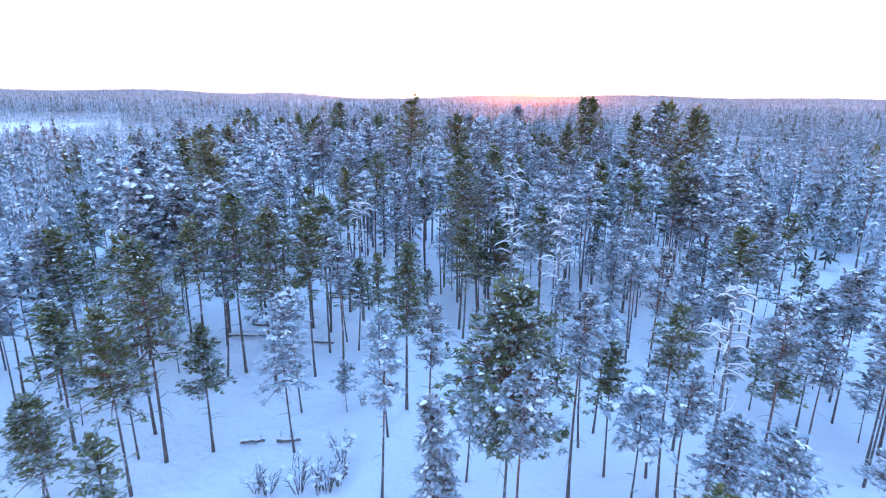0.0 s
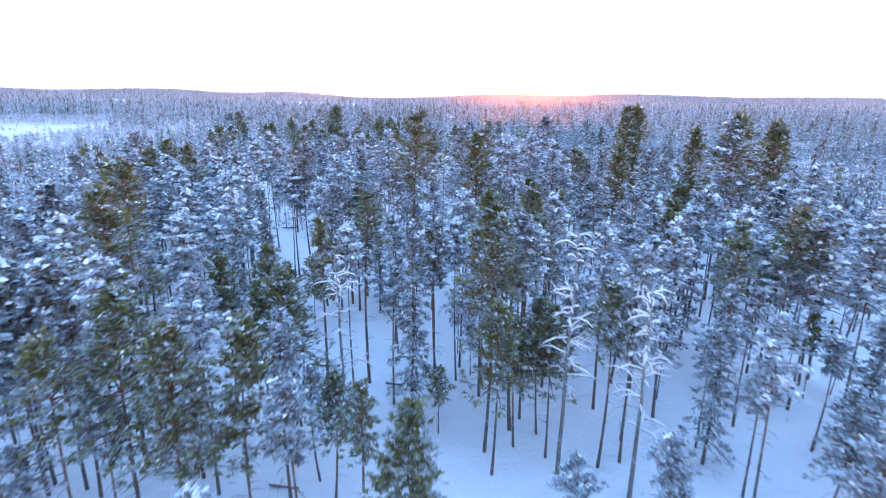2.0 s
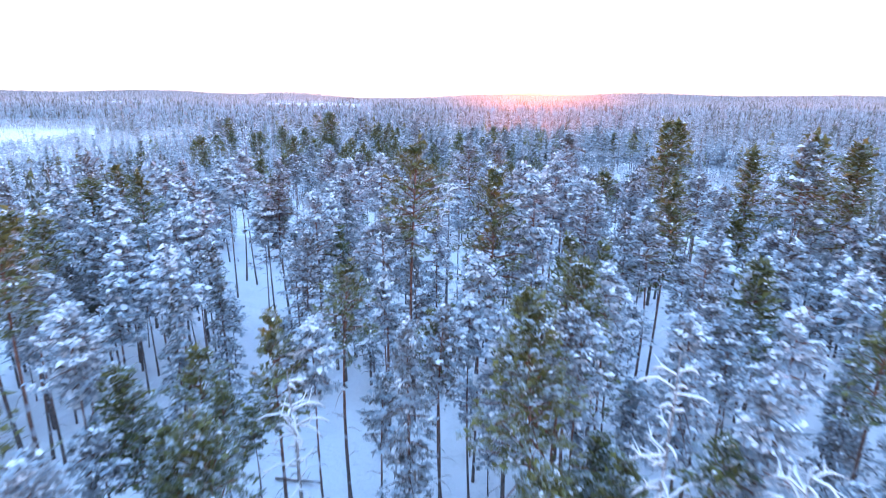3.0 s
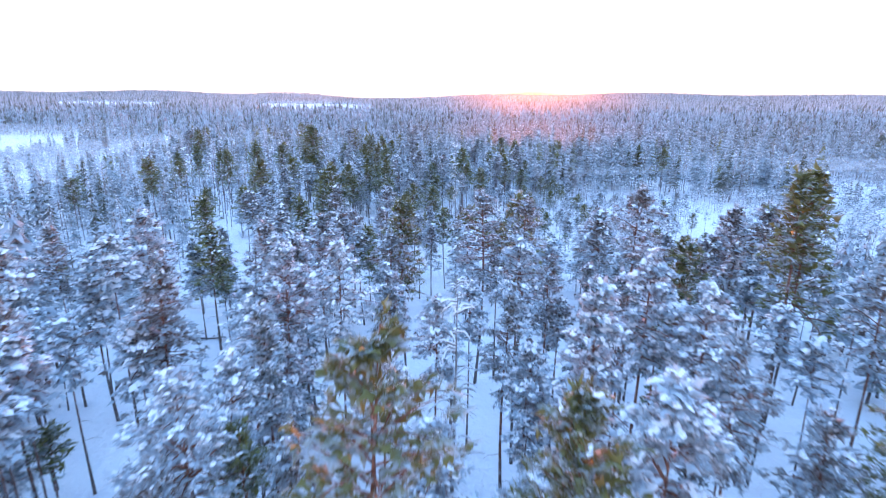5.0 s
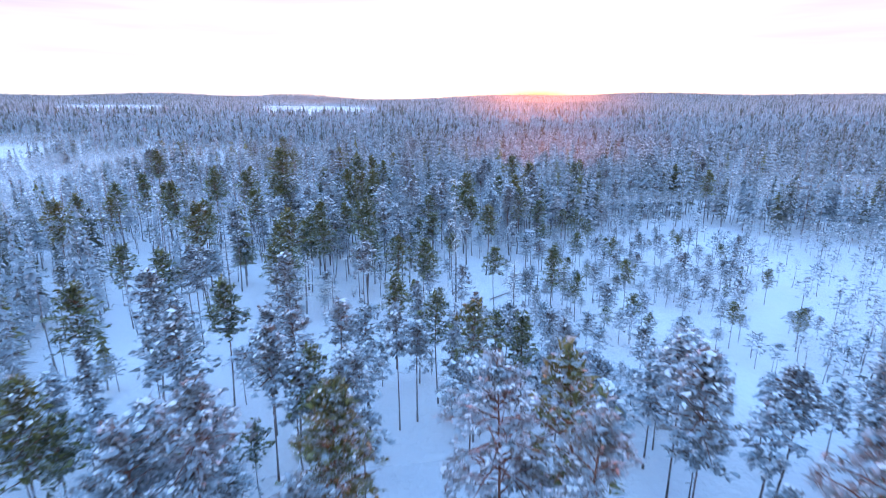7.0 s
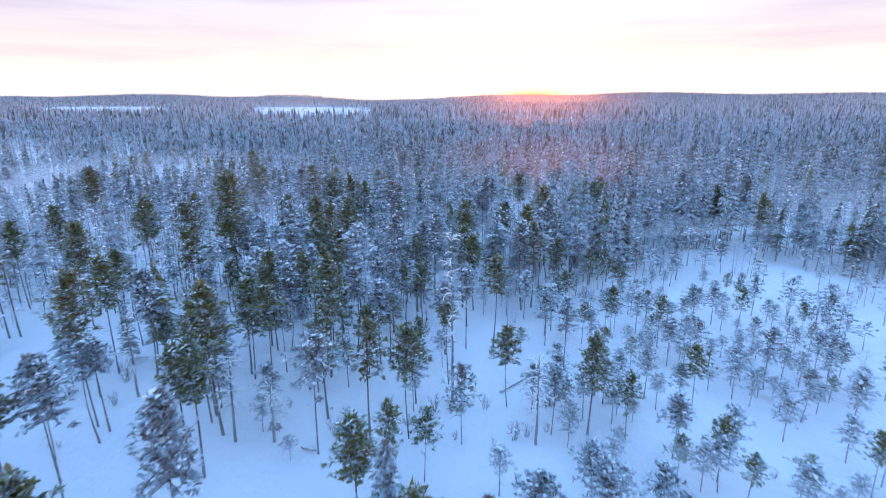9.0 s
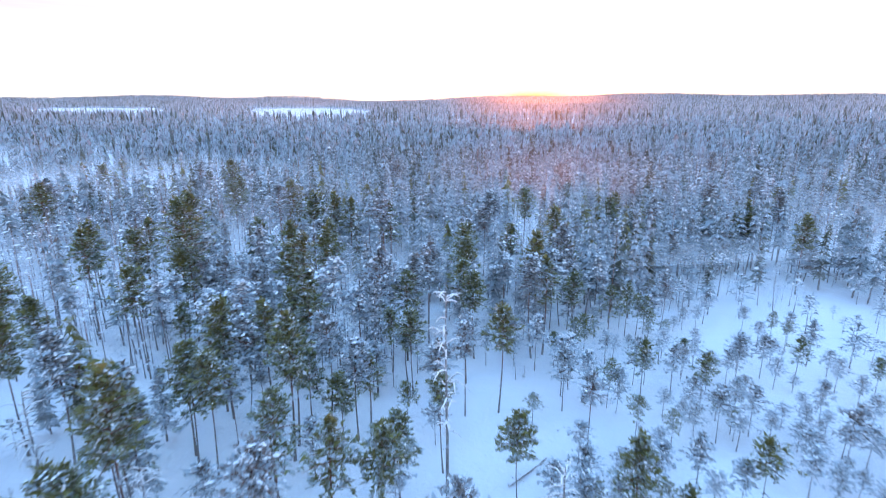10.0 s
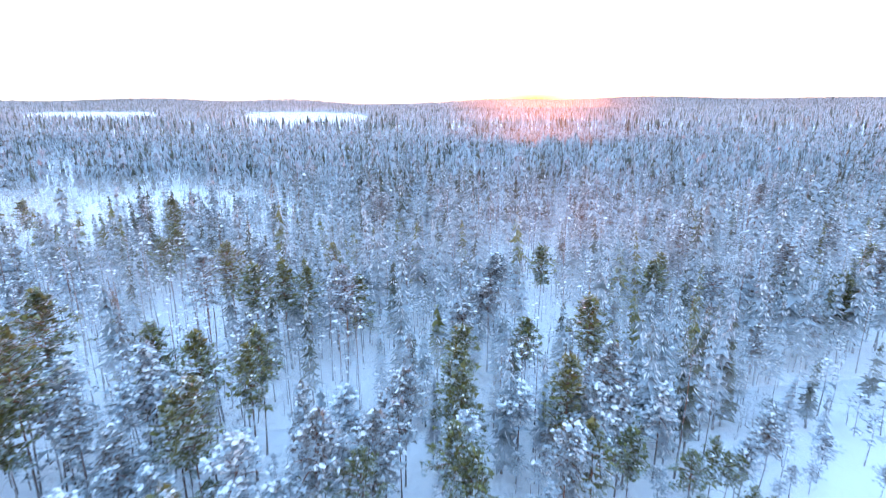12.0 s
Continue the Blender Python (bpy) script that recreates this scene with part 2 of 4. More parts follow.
def tube(soup, points, radii, sides=5, m=0, cap=True):
    points = np.asarray(points, float)
    ang = np.arange(sides) * 2 * math.pi / sides
    rings = []
    for i, p in enumerate(points):
        d = points[min(i + 1, len(points) - 1)] - points[max(i - 1, 0)]
        d = d / (np.linalg.norm(d) + 1e-9)
        a = np.cross(d, (0.31, 0.95, 0.05) if abs(d[2]) > 0.7 else (0, 0, 1.0))
        a /= np.linalg.norm(a) + 1e-9
        c = np.cross(d, a)
        rings.append(p + radii[i] * (np.cos(ang)[:, None] * a + np.sin(ang)[:, None] * c))
    v = np.concatenate(rings)
    f = []
    for i in range(len(points) - 1):
        for k in range(sides):
            p, q = i * sides + k, i * sides + (k + 1) % sides
            f += [(p, q, q + sides), (p, q + sides, p + sides)]
    if cap:
        v = np.concatenate([v, points[-1:]])
        top = (len(points) - 1) * sides
        f += [(top + k, top + (k + 1) % sides, len(v) - 1) for k in range(sides)]
    soup.add(v, f, m)


def unit(a):
    return a / (np.linalg.norm(a, axis=-1, keepdims=True) + 1e-9)


def blades(soup, rng, centres, outward, count, length, width, m=0):
    """Tufts of needles: count pointed blades round each centre, leaning outward and up."""
    c = np.repeat(centres, count, 0)
    o = np.repeat(outward, count, 0)
    d = unit(o * 0.75 + rng.normal(0, 0.55, c.shape) + (0, 0, 0.15))
    ln = length * rng.uniform(0.6, 1.25, (len(c), 1))
    side = unit(np.cross(d, rng.normal(0, 1, c.shape))) * width * rng.uniform(0.6, 1.3, (len(c), 1))
    start = c + rng.normal(0, 0.22, c.shape) * length - d * ln * 0.25
    v = np.stack([start + side * 0.5, start - side * 0.5, start + d * ln], 1).reshape(-1, 3)
    soup.add(v, np.arange(len(v)).reshape(-1, 3), m)


def sprays(soup, rng, centres, way, radius, spikes, droop, m=0, notch=0.28):
    """Ragged fans of needled twigs: star-shaped pads, longer outward, with hanging rims."""
    n, k = len(centres), 2 * spikes
    if not n:
        return
    x = unit(way + rng.normal(0, 0.28, way.shape))
    y = unit(np.cross((0, 0, 1.0), x) + rng.normal(0, 0.22, x.shape) + 1e-4)
    z = unit(np.cross(x, y))
    a = np.arange(k) * 2 * math.pi / k + rng.uniform(0, 6.28, (n, 1))
    r = np.where(np.arange(k) % 2, notch, 1.0) * rng.uniform(0.65, 1.3, (n, k))
    size = radius * rng.uniform(0.65, 1.25, (n, 1, 1))
    rim = (1.3 * np.cos(a) * r)[..., None] * x[:, None] + (np.sin(a) * r)[..., None] * y[:, None] + (rng.normal(0, 0.14, (n, k)) - droop * r)[..., None] * z[:, None]
    top = (0.10 + 0.1 * rng.uniform(0, 1, (n, 1, 1))) * z[:, None]
    v = centres[:, None] + size * np.concatenate([rim, top], 1)
    ring = np.arange(k)
    f = np.stack([ring, (ring + 1) % k, np.full(k, k)], -1)
    soup.add(v.reshape(-1, 3), (f[None] + (np.arange(n) * (k + 1))[:, None, None]).reshape(-1, 3), m)


RING = np.array([(math.cos(a), math.sin(a), 0.0) for a in np.arange(5) * 2 * math.pi / 5] + [(0, 0, 0.85), (0, 0, -0.45)])
RING_F = np.array([(k, (k + 1) % 5, 5) for k in range(5)] + [((k + 1) % 5, k, 6) for k in range(5)])
DOME, DOME_F = RING[:6] + np.array([(0, 0, -0.3)] * 5 + [(0, 0, 0.0)]), RING_F[:5]
TENT = np.array([(1, 0, -0.1), (-0.5, 0.87, -0.1), (-0.5, -0.87, -0.1), (0, 0, 0.7)])
TENT_F = np.array([(0, 1, 3), (1, 2, 3), (2, 0, 3)])


def lumps(soup, rng, centres, outward, size, flat, m=0, cheap=False):
    """Cushions of snow lying on the boughs."""
    shape, faces = (TENT, TENT_F) if cheap else (DOME, DOME_F)
    n = len(centres)
    if not n:
        return
    s = size * rng.uniform(0.55, 1.35, (n, 1, 1))
    x = unit(outward * (1, 1, 0) + rng.normal(0, 0.3, (n, 3)) * (1, 1, 0) + (1e-4, 0, 0))
    y = np.stack([-x[:, 1], x[:, 0], 0 * x[:, 0]], -1)
    p = shape[None] * rng.uniform(0.7, 1.3, (n, len(shape), 1))
    long = rng.uniform(1.0, 1.8, (n, 1, 1))
    v = centres[:, None] + s * (p[..., :1] * long * x[:, None] + p[..., 1:2] * y[:, None] + p[..., 2:] * np.array((0, 0, flat)))
    tip = rng.normal(0, 0.35, (n, 1, 2))
    v[..., 2] += (s * (p[..., :2] * tip).sum(-1, keepdims=True))[..., 0]
    v[..., 2] -= (0.25 * s * np.abs(p[..., :1]) * np.maximum(p[..., :1], 0))[..., 0]
    soup.add(v.reshape(-1, 3), (faces[None] + (np.arange(n) * len(shape))[:, None, None]).reshape(-1, 3), m)


def tiers(soup, rng, axis, z0, z1, radius, count, spikes, load=None, cover=0.0):
    """A crown of ragged, hanging tiers of foliage one over another; load takes the snow that lies on a share of the boughs."""
    n = 2 * spikes
    outer = np.arange(n) % 2 == 0
    for i in range(count):
        u = (i + rng.uniform(0.0, 0.5)) / count
        low, top = z0 + (z1 - z0) * u, z0 + (z1 - z0) * min(1.0, (i + 1.3) / count)
        r = radius(u) * rng.uniform(0.82, 1.18)
        a = np.arange(n) * 2 * math.pi / n + rng.uniform(0, 6)
        rr = r * np.where(outer, 1.0, 0.5) * rng.uniform(0.6, 1.3, n)
        rim = np.stack([np.cos(a) * rr, np.sin(a) * rr, np.where(outer, 0.02, 0.34) * (top - low) + rng.normal(0, 0.20, n) * (top - low)], -1) + axis(low)
        tip = axis(top) + rng.normal(0, 0.12 * r, 3) * (1, 1, 0)
        soup.add(np.concatenate([rim, tip[None]]), [(k, (k + 1) % n, n) for k in range(n)])
        if load is not None:
            for k in np.nonzero(rng.uniform(0, 1, n) < cover)[0]:
                tri = np.stack([rim[k], rim[(k + 1) % n], tip])
                mid = tri.mean(0)
                tri = mid + (tri - mid) * rng.uniform(0.32, 0.62) + (rim[k] - tip) * (0.10, 0.10, 0.0)
                load.add(tri + (0, 0, 0.10), [(0, 1, 2)])


# level: boughs, clumps a bough, blades a clump, blade size, lump size, trunk sides, points of a spray, its radius
LEVELS = {
    "near": (50, 5, 10, 0.32, 0.088, 7, 4, 0.21),
    "medium": (36, 4, 6, 0.40, 0.140, 5, 3, 0.31),
    "small": (24, 3, 6, 0.28, 0.10, 5, 3, 0.23),
    "bush": (14, 2, 2, 0.34, 0.14, 4, 3, 0.40),
    "middle": (14, 2, 1, 0.55, 0.22, 4, 4, 0.80),
    "sapling": (6, 1, 3, 0.95, 0.2, 3, 3, 0.6),
    "back": (7, 1, 2, 0.85, 0.40, 3, 3, 0.85),
    "far": (5, 1, 0, 1.0, 0.50, 3, 0, 0),
    "remote": (3, 1, 3, 2.9, 1.3, 3, 0, 0),
}


def grow(rng, h, form, snow, level):
    """A conifer of height h: soups of trunk, branches, needles and snow. snow from 0 (green) to 1 (laden)."""
    boughs, per, nb, blade, lump, sides, points, pad = LEVELS[level]
    wood, twigs, leaf, load = Soup(), Soup(), Soup(), Soup()
    if level == "remote":
        # a ragged spindle in two tiers
        for low, top, r, kinds in ((0.10, 0.82, 0.15, (leaf, leaf, leaf)), (0.48, 1.0, 0.085, (leaf, leaf, leaf))):
            n = len(kinds)
            a = np.arange(n) * 2 * math.pi / n + rng.uniform(0, 6)
            rim = np.stack([np.cos(a) * r * h, np.sin(a) * r * h, np.full(n, low * h)], -1) * rng.uniform(0.75, 1.3, (n, 1))
            for k, soup in enumerate(kinds):
                soup.add([rim[k], rim[(k + 1) % n], (rng.normal(0, 0.02) * h, rng.normal(0, 0.02) * h, top * h)], [(0, 1, 2)])
        return wood, twigs, leaf, load
    lean = rng.normal(0, 0.012, 2) * h
    bow = rng.normal(0, 0.012, 2) * h
    steps = {"near": 8, "medium": 6, "bush": 3, "small": 6, "middle": 4, "sapling": 2, "back": 2, "far": 2, "remote": 2}[level]

    def axis(z):
        u = np.asarray(z) / h
        return np.stack([lean[0] * u + bow[0] * np.sin(3.1 * u), lean[1] * u + bow[1] * np.sin(3.1 * u), np.asarray(z) * 1.0], -1)

    r0 = (0.0065 * h + 0.012) * rng.uniform(0.75, 1.3)
    zs = np.linspace(-0.3, h * 0.985, steps)
    rr = r0 * (1 - 0.86 * np.maximum(zs, 0) / h)
    rr[0] *= 1.25
    if level != "remote":
        tube(wood, axis(zs), rr, sides)
    base = {"old": rng.uniform(0.55, 0.67), "pole": rng.uniform(0.60, 0.72), "pine": rng.uniform(0.52, 0.64), "cone": rng.uniform(0.45, 0.57), "spruce": rng.uniform(0.10, 0.2), "scrub": rng.uniform(0.44, 0.60), "broad": rng.uniform(0.40, 0.46), "birch": rng.uniform(0.2, 0.3)}[form]
    base = base * (0.55 if form == "cone" and level in ("middle", "back", "far") else 1.0)
    wide = {"old": 0.135, "pole": 0.095, "pine": 0.14, "cone": 0.135, "spruce": 0.105, "scrub": 0.18, "broad": 0.205, "birch": 0.16}[form] * h * rng.uniform(0.85, 1.15) + 0.25
    if level == "far":
        wide *= 0.62 if form == "birch" else 0.82
    n = int(boughs * {"old": 1.35, "pole": 0.7, "pine": 0.9, "cone": 1.4, "spruce": 1.4, "scrub": 1.15, "broad": 3.0, "birch": 2.0}[form]) if level != "remote" else boughs
    n = int(1.4 * n) if h > 17 else n
    u = (np.arange(n) + rng.uniform(0, 1, n)) / n
    u = u ** 0.9
    if level == "near" and form in ("pole", "pine", "cone", "broad"):
        # boughs stand in whorls, with air between them
        rings = {"pole": 7, "pine": 8, "cone": 10, "broad": 9}[form]
        u = np.clip((np.floor(u * rings) + 0.5 + rng.normal(0, 0.38, n)) / rings, 0, 1)
    az = np.arange(n) * 2.4 + rng.uniform(-0.6, 0.6, n)
    if form in ("spruce", "cone"):
        reach = wide * (1.02 - u) ** (0.75 if form == "spruce" else 0.6) + 0.12
        rise = np.where(u > 0.85, 0.7, -0.35 + 0.5 * u) if form == "spruce" else -0.1 + 0.9 * u
    else:
        reach = wide * np.clip(np.sin(np.pi * np.clip(0.22 + 0.74 * u, 0, 1)), 0.22, 1)
        reach *= np.where(u < 0.3, rng.uniform(0.5, 1.1, n), 1.0)
        rise = -0.12 + 0.95 * u
    reach = reach * rng.uniform(0.7, 1.22, n)
    rise = rise - 0.30 * snow + rng.normal(0, 0.13, n)
    foot = axis(h * (base + (0.985 - base) * u) - np.clip(rise, 0, 1) * reach * 0.5)
    way = np.stack([np.cos(az) * np.cos(rise), np.sin(az) * np.cos(rise), np.sin(rise)], -1)
    end = foot + way * reach[:, None]
    end[:, 2] -= 0.06 * reach
    if level in ("near", "small", "medium"):
        for a, e, l in zip(foot, end, reach):
            midp = (a + e) / 2 + (0, 0, 0.07 * l)
            r = 0.016 + 0.014 * l
            tube(twigs, (a, midp, e), (r, r * 0.7, 0.008), 3, cap=False)
        # dry stubs below the crown
        for z in rng.uniform(min(0.22, 0.6 * base), base, 7 if level == "near" else 3) * h:
            a = axis(z)
            q = rng.uniform(0, 6.28)
            l = rng.uniform(0.3, 1.1) * wide * 0.7
            tube(twigs, (a, a + (math.cos(q) * l * 0.6, math.sin(q) * l * 0.6, 0.02 * l), a + (math.cos(q) * l, math.sin(q) * l, -0.25 * l)), (0.022, 0.015, 0.006), 3, cap=False)
    s = rng.uniform(0.30 if form in ("pole", "pine") else 0.2, 1.04, (n, per)) if per > 1 else rng.uniform(0.35, 0.8, (n, 1))
    s[:, -1] = rng.uniform(0.9, 1.03, n)
    c = foot[:, None] + (end - foot)[:, None] * s[..., None]
    flat = np.stack([-way[:, 1], way[:, 0], 0 * way[:, 0]], -1)
    c += flat[:, None] * (rng.normal(0, 0.20, (n, per)) * reach[:, None] * s)[..., None] + rng.normal(0, 0.06, (n, per, 3))
    o = np.broadcast_to(way[:, None], c.shape).reshape(-1, 3)
    c = c.reshape(-1, 3)
    tip = axis(np.linspace(0.93, 1.0, 3) * h - 0.1)
    c = np.concatenate([c, tip])
    o = np.concatenate([o, np.tile((0, 0, 1.0), (3, 1))])
    layered = level == "far" or (level in ("middle", "back") and form != "birch")
    if layered:
        count = {"middle": {"spruce": 15, "cone": 11}.get(form, 8), "back": {"spruce": 9, "cone": 7}.get(form, 5), "far": 3}[level]
        spikes = {"middle": 6, "back": 4, "far": 3}[level]
        tiers(leaf, rng, axis, h * (base - 0.03), h * 0.99, lambda q: wide * max(0.16, (1.04 - q) ** 0.75 if form in ("spruce", "cone") else math.sin(math.pi * min(0.97, 0.25 + 0.72 * q))), count, spikes, None if level == "far" else load, (0.08 + 0.50 * snow) * (0.55 if level == "back" else 1.0))
    k = 0.8 + 0.02 * min(h, 16.0) if level in ("near", "small", "medium") else 1.0
    thin = form == "birch"
    pad = pad * (1.1 if form == "broad" else 1.0)
    if level in ("near", "medium", "small"):
        # the inner twigs, close to the trunk
        inner = rng.uniform(0.08, 0.5, (n, 1, 1))
        heart = (foot[:, None] + (end - foot)[:, None] * inner).reshape(-1, 3) + rng.normal(0, 0.08, (n, 3))
        sprays(leaf, rng, heart, way, pad * k * 1.5, 3, 0.45)
    if points and not thin and not layered:
        fine = level in ("near", "medium", "small")
        for turn in range(2 if fine else 1):
            sprays(leaf, rng, c + (rng.normal(0, 0.75, c.shape) * pad * (1, 1, 0.6) if fine else 0), unit(o * (1, 1, 0.7)), pad * k, points, 0.30 + 0.25 * snow, notch=0.42 if fine else 0.28)
    if nb:
        blades(leaf, rng, c, o, nb * (2 if thin else 1), blade * k * (1.2 if thin else 1), blade * k * (0.14 if thin else {"near": 0.10, "small": 0.12, "medium": 0.14}.get(level, 0.26)))
    # whole boughs carry snow, others have shed it
    laden = np.repeat(rng.uniform(0, 1, n) < 0.04 + 0.80 * snow, per)
    laden = np.concatenate([laden, [snow > 0.3] * 3])
    chosen = rng.uniform(0, 1, len(c)) < np.where(laden, 0.0 if level == "far" else 0.10 if level == "back" else 0.36 if level == "middle" else 0.80, 0.035)
    seats, out = c[chosen] + (0, 0, 0.10 * pad * k + 0.03), o[chosen]
    if level in ("near", "medium", "small"):
        several = 3 if snow > 0.7 else 2
        seats, out = np.repeat(seats, several, 0), np.repeat(out, several, 0)
        seats = seats + rng.normal(0, 0.55, seats.shape) * pad * (1, 1, 0.35)
    if layered:
        return wood, twigs, leaf, load
    lumps(load, rng, seats, out, lump * k * (0.62 + 0.62 * snow), 0.75, cheap=level in ("middle", "back", "far", "remote"))
    return wood, twigs, leaf, load


def ground_height(x, y):
    """Nearly level mire and forest floor, with hills far off."""
    x, y = np.asarray(x, float), np.asarray(y, float)
    z = 0.22 * np.sin(x * 0.13 + 1.1) * np.sin(y * 0.11) + 0.12 * np.sin(x * 0.41 + y * 0.27) + 0.07 * np.sin(x * 0.9 - y * 0.77 + 2)
    d = np.hypot(x, y)
    for cx, cy, wx, wy, top in HILLS:
        z = z + top * np.exp(-(((x - cx) / wx) ** 2) - ((y - cy) / wy) ** 2)
    return z + 3.0 * np.clip((d - 900) / 2500, 0, 1) * (np.sin(x * 0.004 + 0.7) + np.sin(y * 0.005))


HILLS = [
    (-1750, 3400, 480, 420, 39), (-2700, 3000, 600, 500, 32), (-1010, 3900, 330, 300, 33), (1180, 3500, 560, 420, 49),
    (330, 3800, 420, 300, 26), (2300, 3300, 600, 500, 38), (3300, 2900, 700, 600, 34), (-3500, 2700, 700, 600, 32),
]


# ---- ground: one sheet to the horizon ----
def steps_out(limit, fine_to, fine_step, growth):
    a, s = [0.0], fine_step
    while a[-1] < limit:
        a.append(a[-1] + s)
        if a[-1] > fine_to:
            s *= growth
    return np.array(a)


right = steps_out(4300, 60, 1.6, 1.09)
xs = np.concatenate([-right[:0:-1], right])
ahead = steps_out(4750, 270, 1.6, 1.06)
ys = np.concatenate([[-900, -500, -250, -120, -60, -30, -15, -7], ahead])
gx, gy = np.meshgrid(xs, ys)
gz = ground_height(gx, gy)
gv = np.stack([gx, gy, gz], -1).reshape(-1, 3)
i0 = (np.arange(len(ys) - 1)[:, None] * len(xs) + np.arange(len(xs) - 1)).ravel()
gf = np.concatenate([np.stack([i0, i0 + 1, i0 + len(xs) + 1], -1), np.stack([i0, i0 + len(xs) + 1, i0 + len(xs)], -1)])
ground = tagged(new("ground", to_mesh("ground", gv, gf, np.zeros(len(gf)), [SNOW], True)), "level forest floor and mire under deep soft snow", "ground", kind="structure")


# ---- frost mist lying in thin layers over the further woods ----
def sheet(points, strength, fade=None):
    """A layer of mist spanned over a grid of 25 x 25 points."""
    q = (np.arange(24)[:, None] * 25 + np.arange(24)).ravel()
    f = np.concatenate([np.stack([q, q + 1, q + 26], -1), np.stack([q, q + 26, q + 25], -1)])
    ob = new("mist", to_mesh("mist", points.reshape(-1, 3), f, np.zeros(len(f)), [mist_material(strength, fade)], True))
    tagged(ob, "thin layer of frost mist over the snowy forest", "mist", kind="structure")


HALF = 0.95 * 4300
for height, start, strength in ((4.5, 124, 0.20), (7.5, 205, 0.26)):
    mx, my = np.meshgrid(np.linspace(-HALF, HALF, 25), start + (4300 - start) * np.linspace(0, 1, 25) ** 2)
    sheet(np.stack([mx, my + 60 * np.sin(mx * 0.006), height + 0 * mx], -1), strength)
# hazy air between the stands, thinning upwards
for away, top, strength in ((240, 31, 0.15), (480, 44, 0.11), (900, 60, 0.14), (2000, 95, 0.18)):
    mx, mz = np.meshgrid(np.linspace(-1.2 * away - 120, 1.2 * away + 120, 25), np.linspace(-1, top, 25))
    my = away - mx * math.tan(radians(SUN_YAW)) + 0.05 * away * np.sin(mx * 9 / away) + 0.03 * away * np.sin(mx * 23 / away + 1)
    sheet(np.stack([mx, my, mz], -1), strength, top)


# ---- the trees ----
def part(name, mesh, parent, label=""):
    ob = new(name, mesh)
    ob.parent = parent
    return tagged(ob, label)


KINDS = {
    # name: label, category, group
    "pine_tree": ("tall green pine with a bare trunk and a little snow", "tree", "green pines"),
    "rimed_pine": ("slender pine with rimed needles and snow on its boughs", "tree", "rimed pines"),
    "snowy_pine": ("pine with boughs bent under heavy white snow", "tree", "snow-laden pines"),
    "mire_pine": ("small stunted pine standing in the open snow", "tree", "stunted pines"),
    "spruce_tree": ("narrow dark spruce with snow on its drooping boughs", "tree", "spruces"),
    "dead_tree": ("dead bare pine with snow lying along its branches", "dead tree", "dead pines"),
}
store = {}


def template(kind, form, snow, level, n, tall=False):
    """Meshes of one of a few growths of a kind, built for a height of 1 unit in steps."""
    key = (kind, form, round(snow, 2), level, n, tall)
    if key not in store:
        rng = np.random.default_rng(abs(1000 * n + 17 * len(kind) + int(100 * snow) + 7 * len(form) + 3 * len(level)))
        h = {"scrub": 6.0, "broad": 14.0}.get(form, 20.0 if tall else 15.0)
        wood, twigs, leaf, load = grow(rng, h, form, snow, level)
        needle = NEEDLE_GREEN if snow < 0.4 else NEEDLE_MID if snow < 0.7 else NEEDLE_WHITE
        store[key] = (h, wood.mesh("trunk", [BARK], True), twigs.mesh("branchwork", [BARK]), leaf.mesh("crown", [needle]), load.mesh("snow_load", [LOAD], True) if load.n else None)
    return store[key]


def stand(kind, x, y, h, turn, form, snow, level, n):
    """One tree, rooted at (x, y)."""
    h0, wood, twigs, leaf, load = template(kind, form, snow, level, n, h > 16.5)
    ob = new(kind)
    k = h / h0
    slim = k ** 0.6
    ob.matrix_basis = Matrix.LocRotScale((x, y, float(ground_height(x, y))), Euler((0, 0, turn)), (slim, slim, k))
    ob.empty_display_size = 0.5
    label, category, group = KINDS[kind]
    tagged(ob, label, category, group)
    part("trunk", wood, ob)
    tagged(part("branchwork", twigs, ob), kind="stuff")
    part("crown", leaf, ob)
    if load:
        tagged(part("snow_load", load, ob), kind="stuff")
    return ob


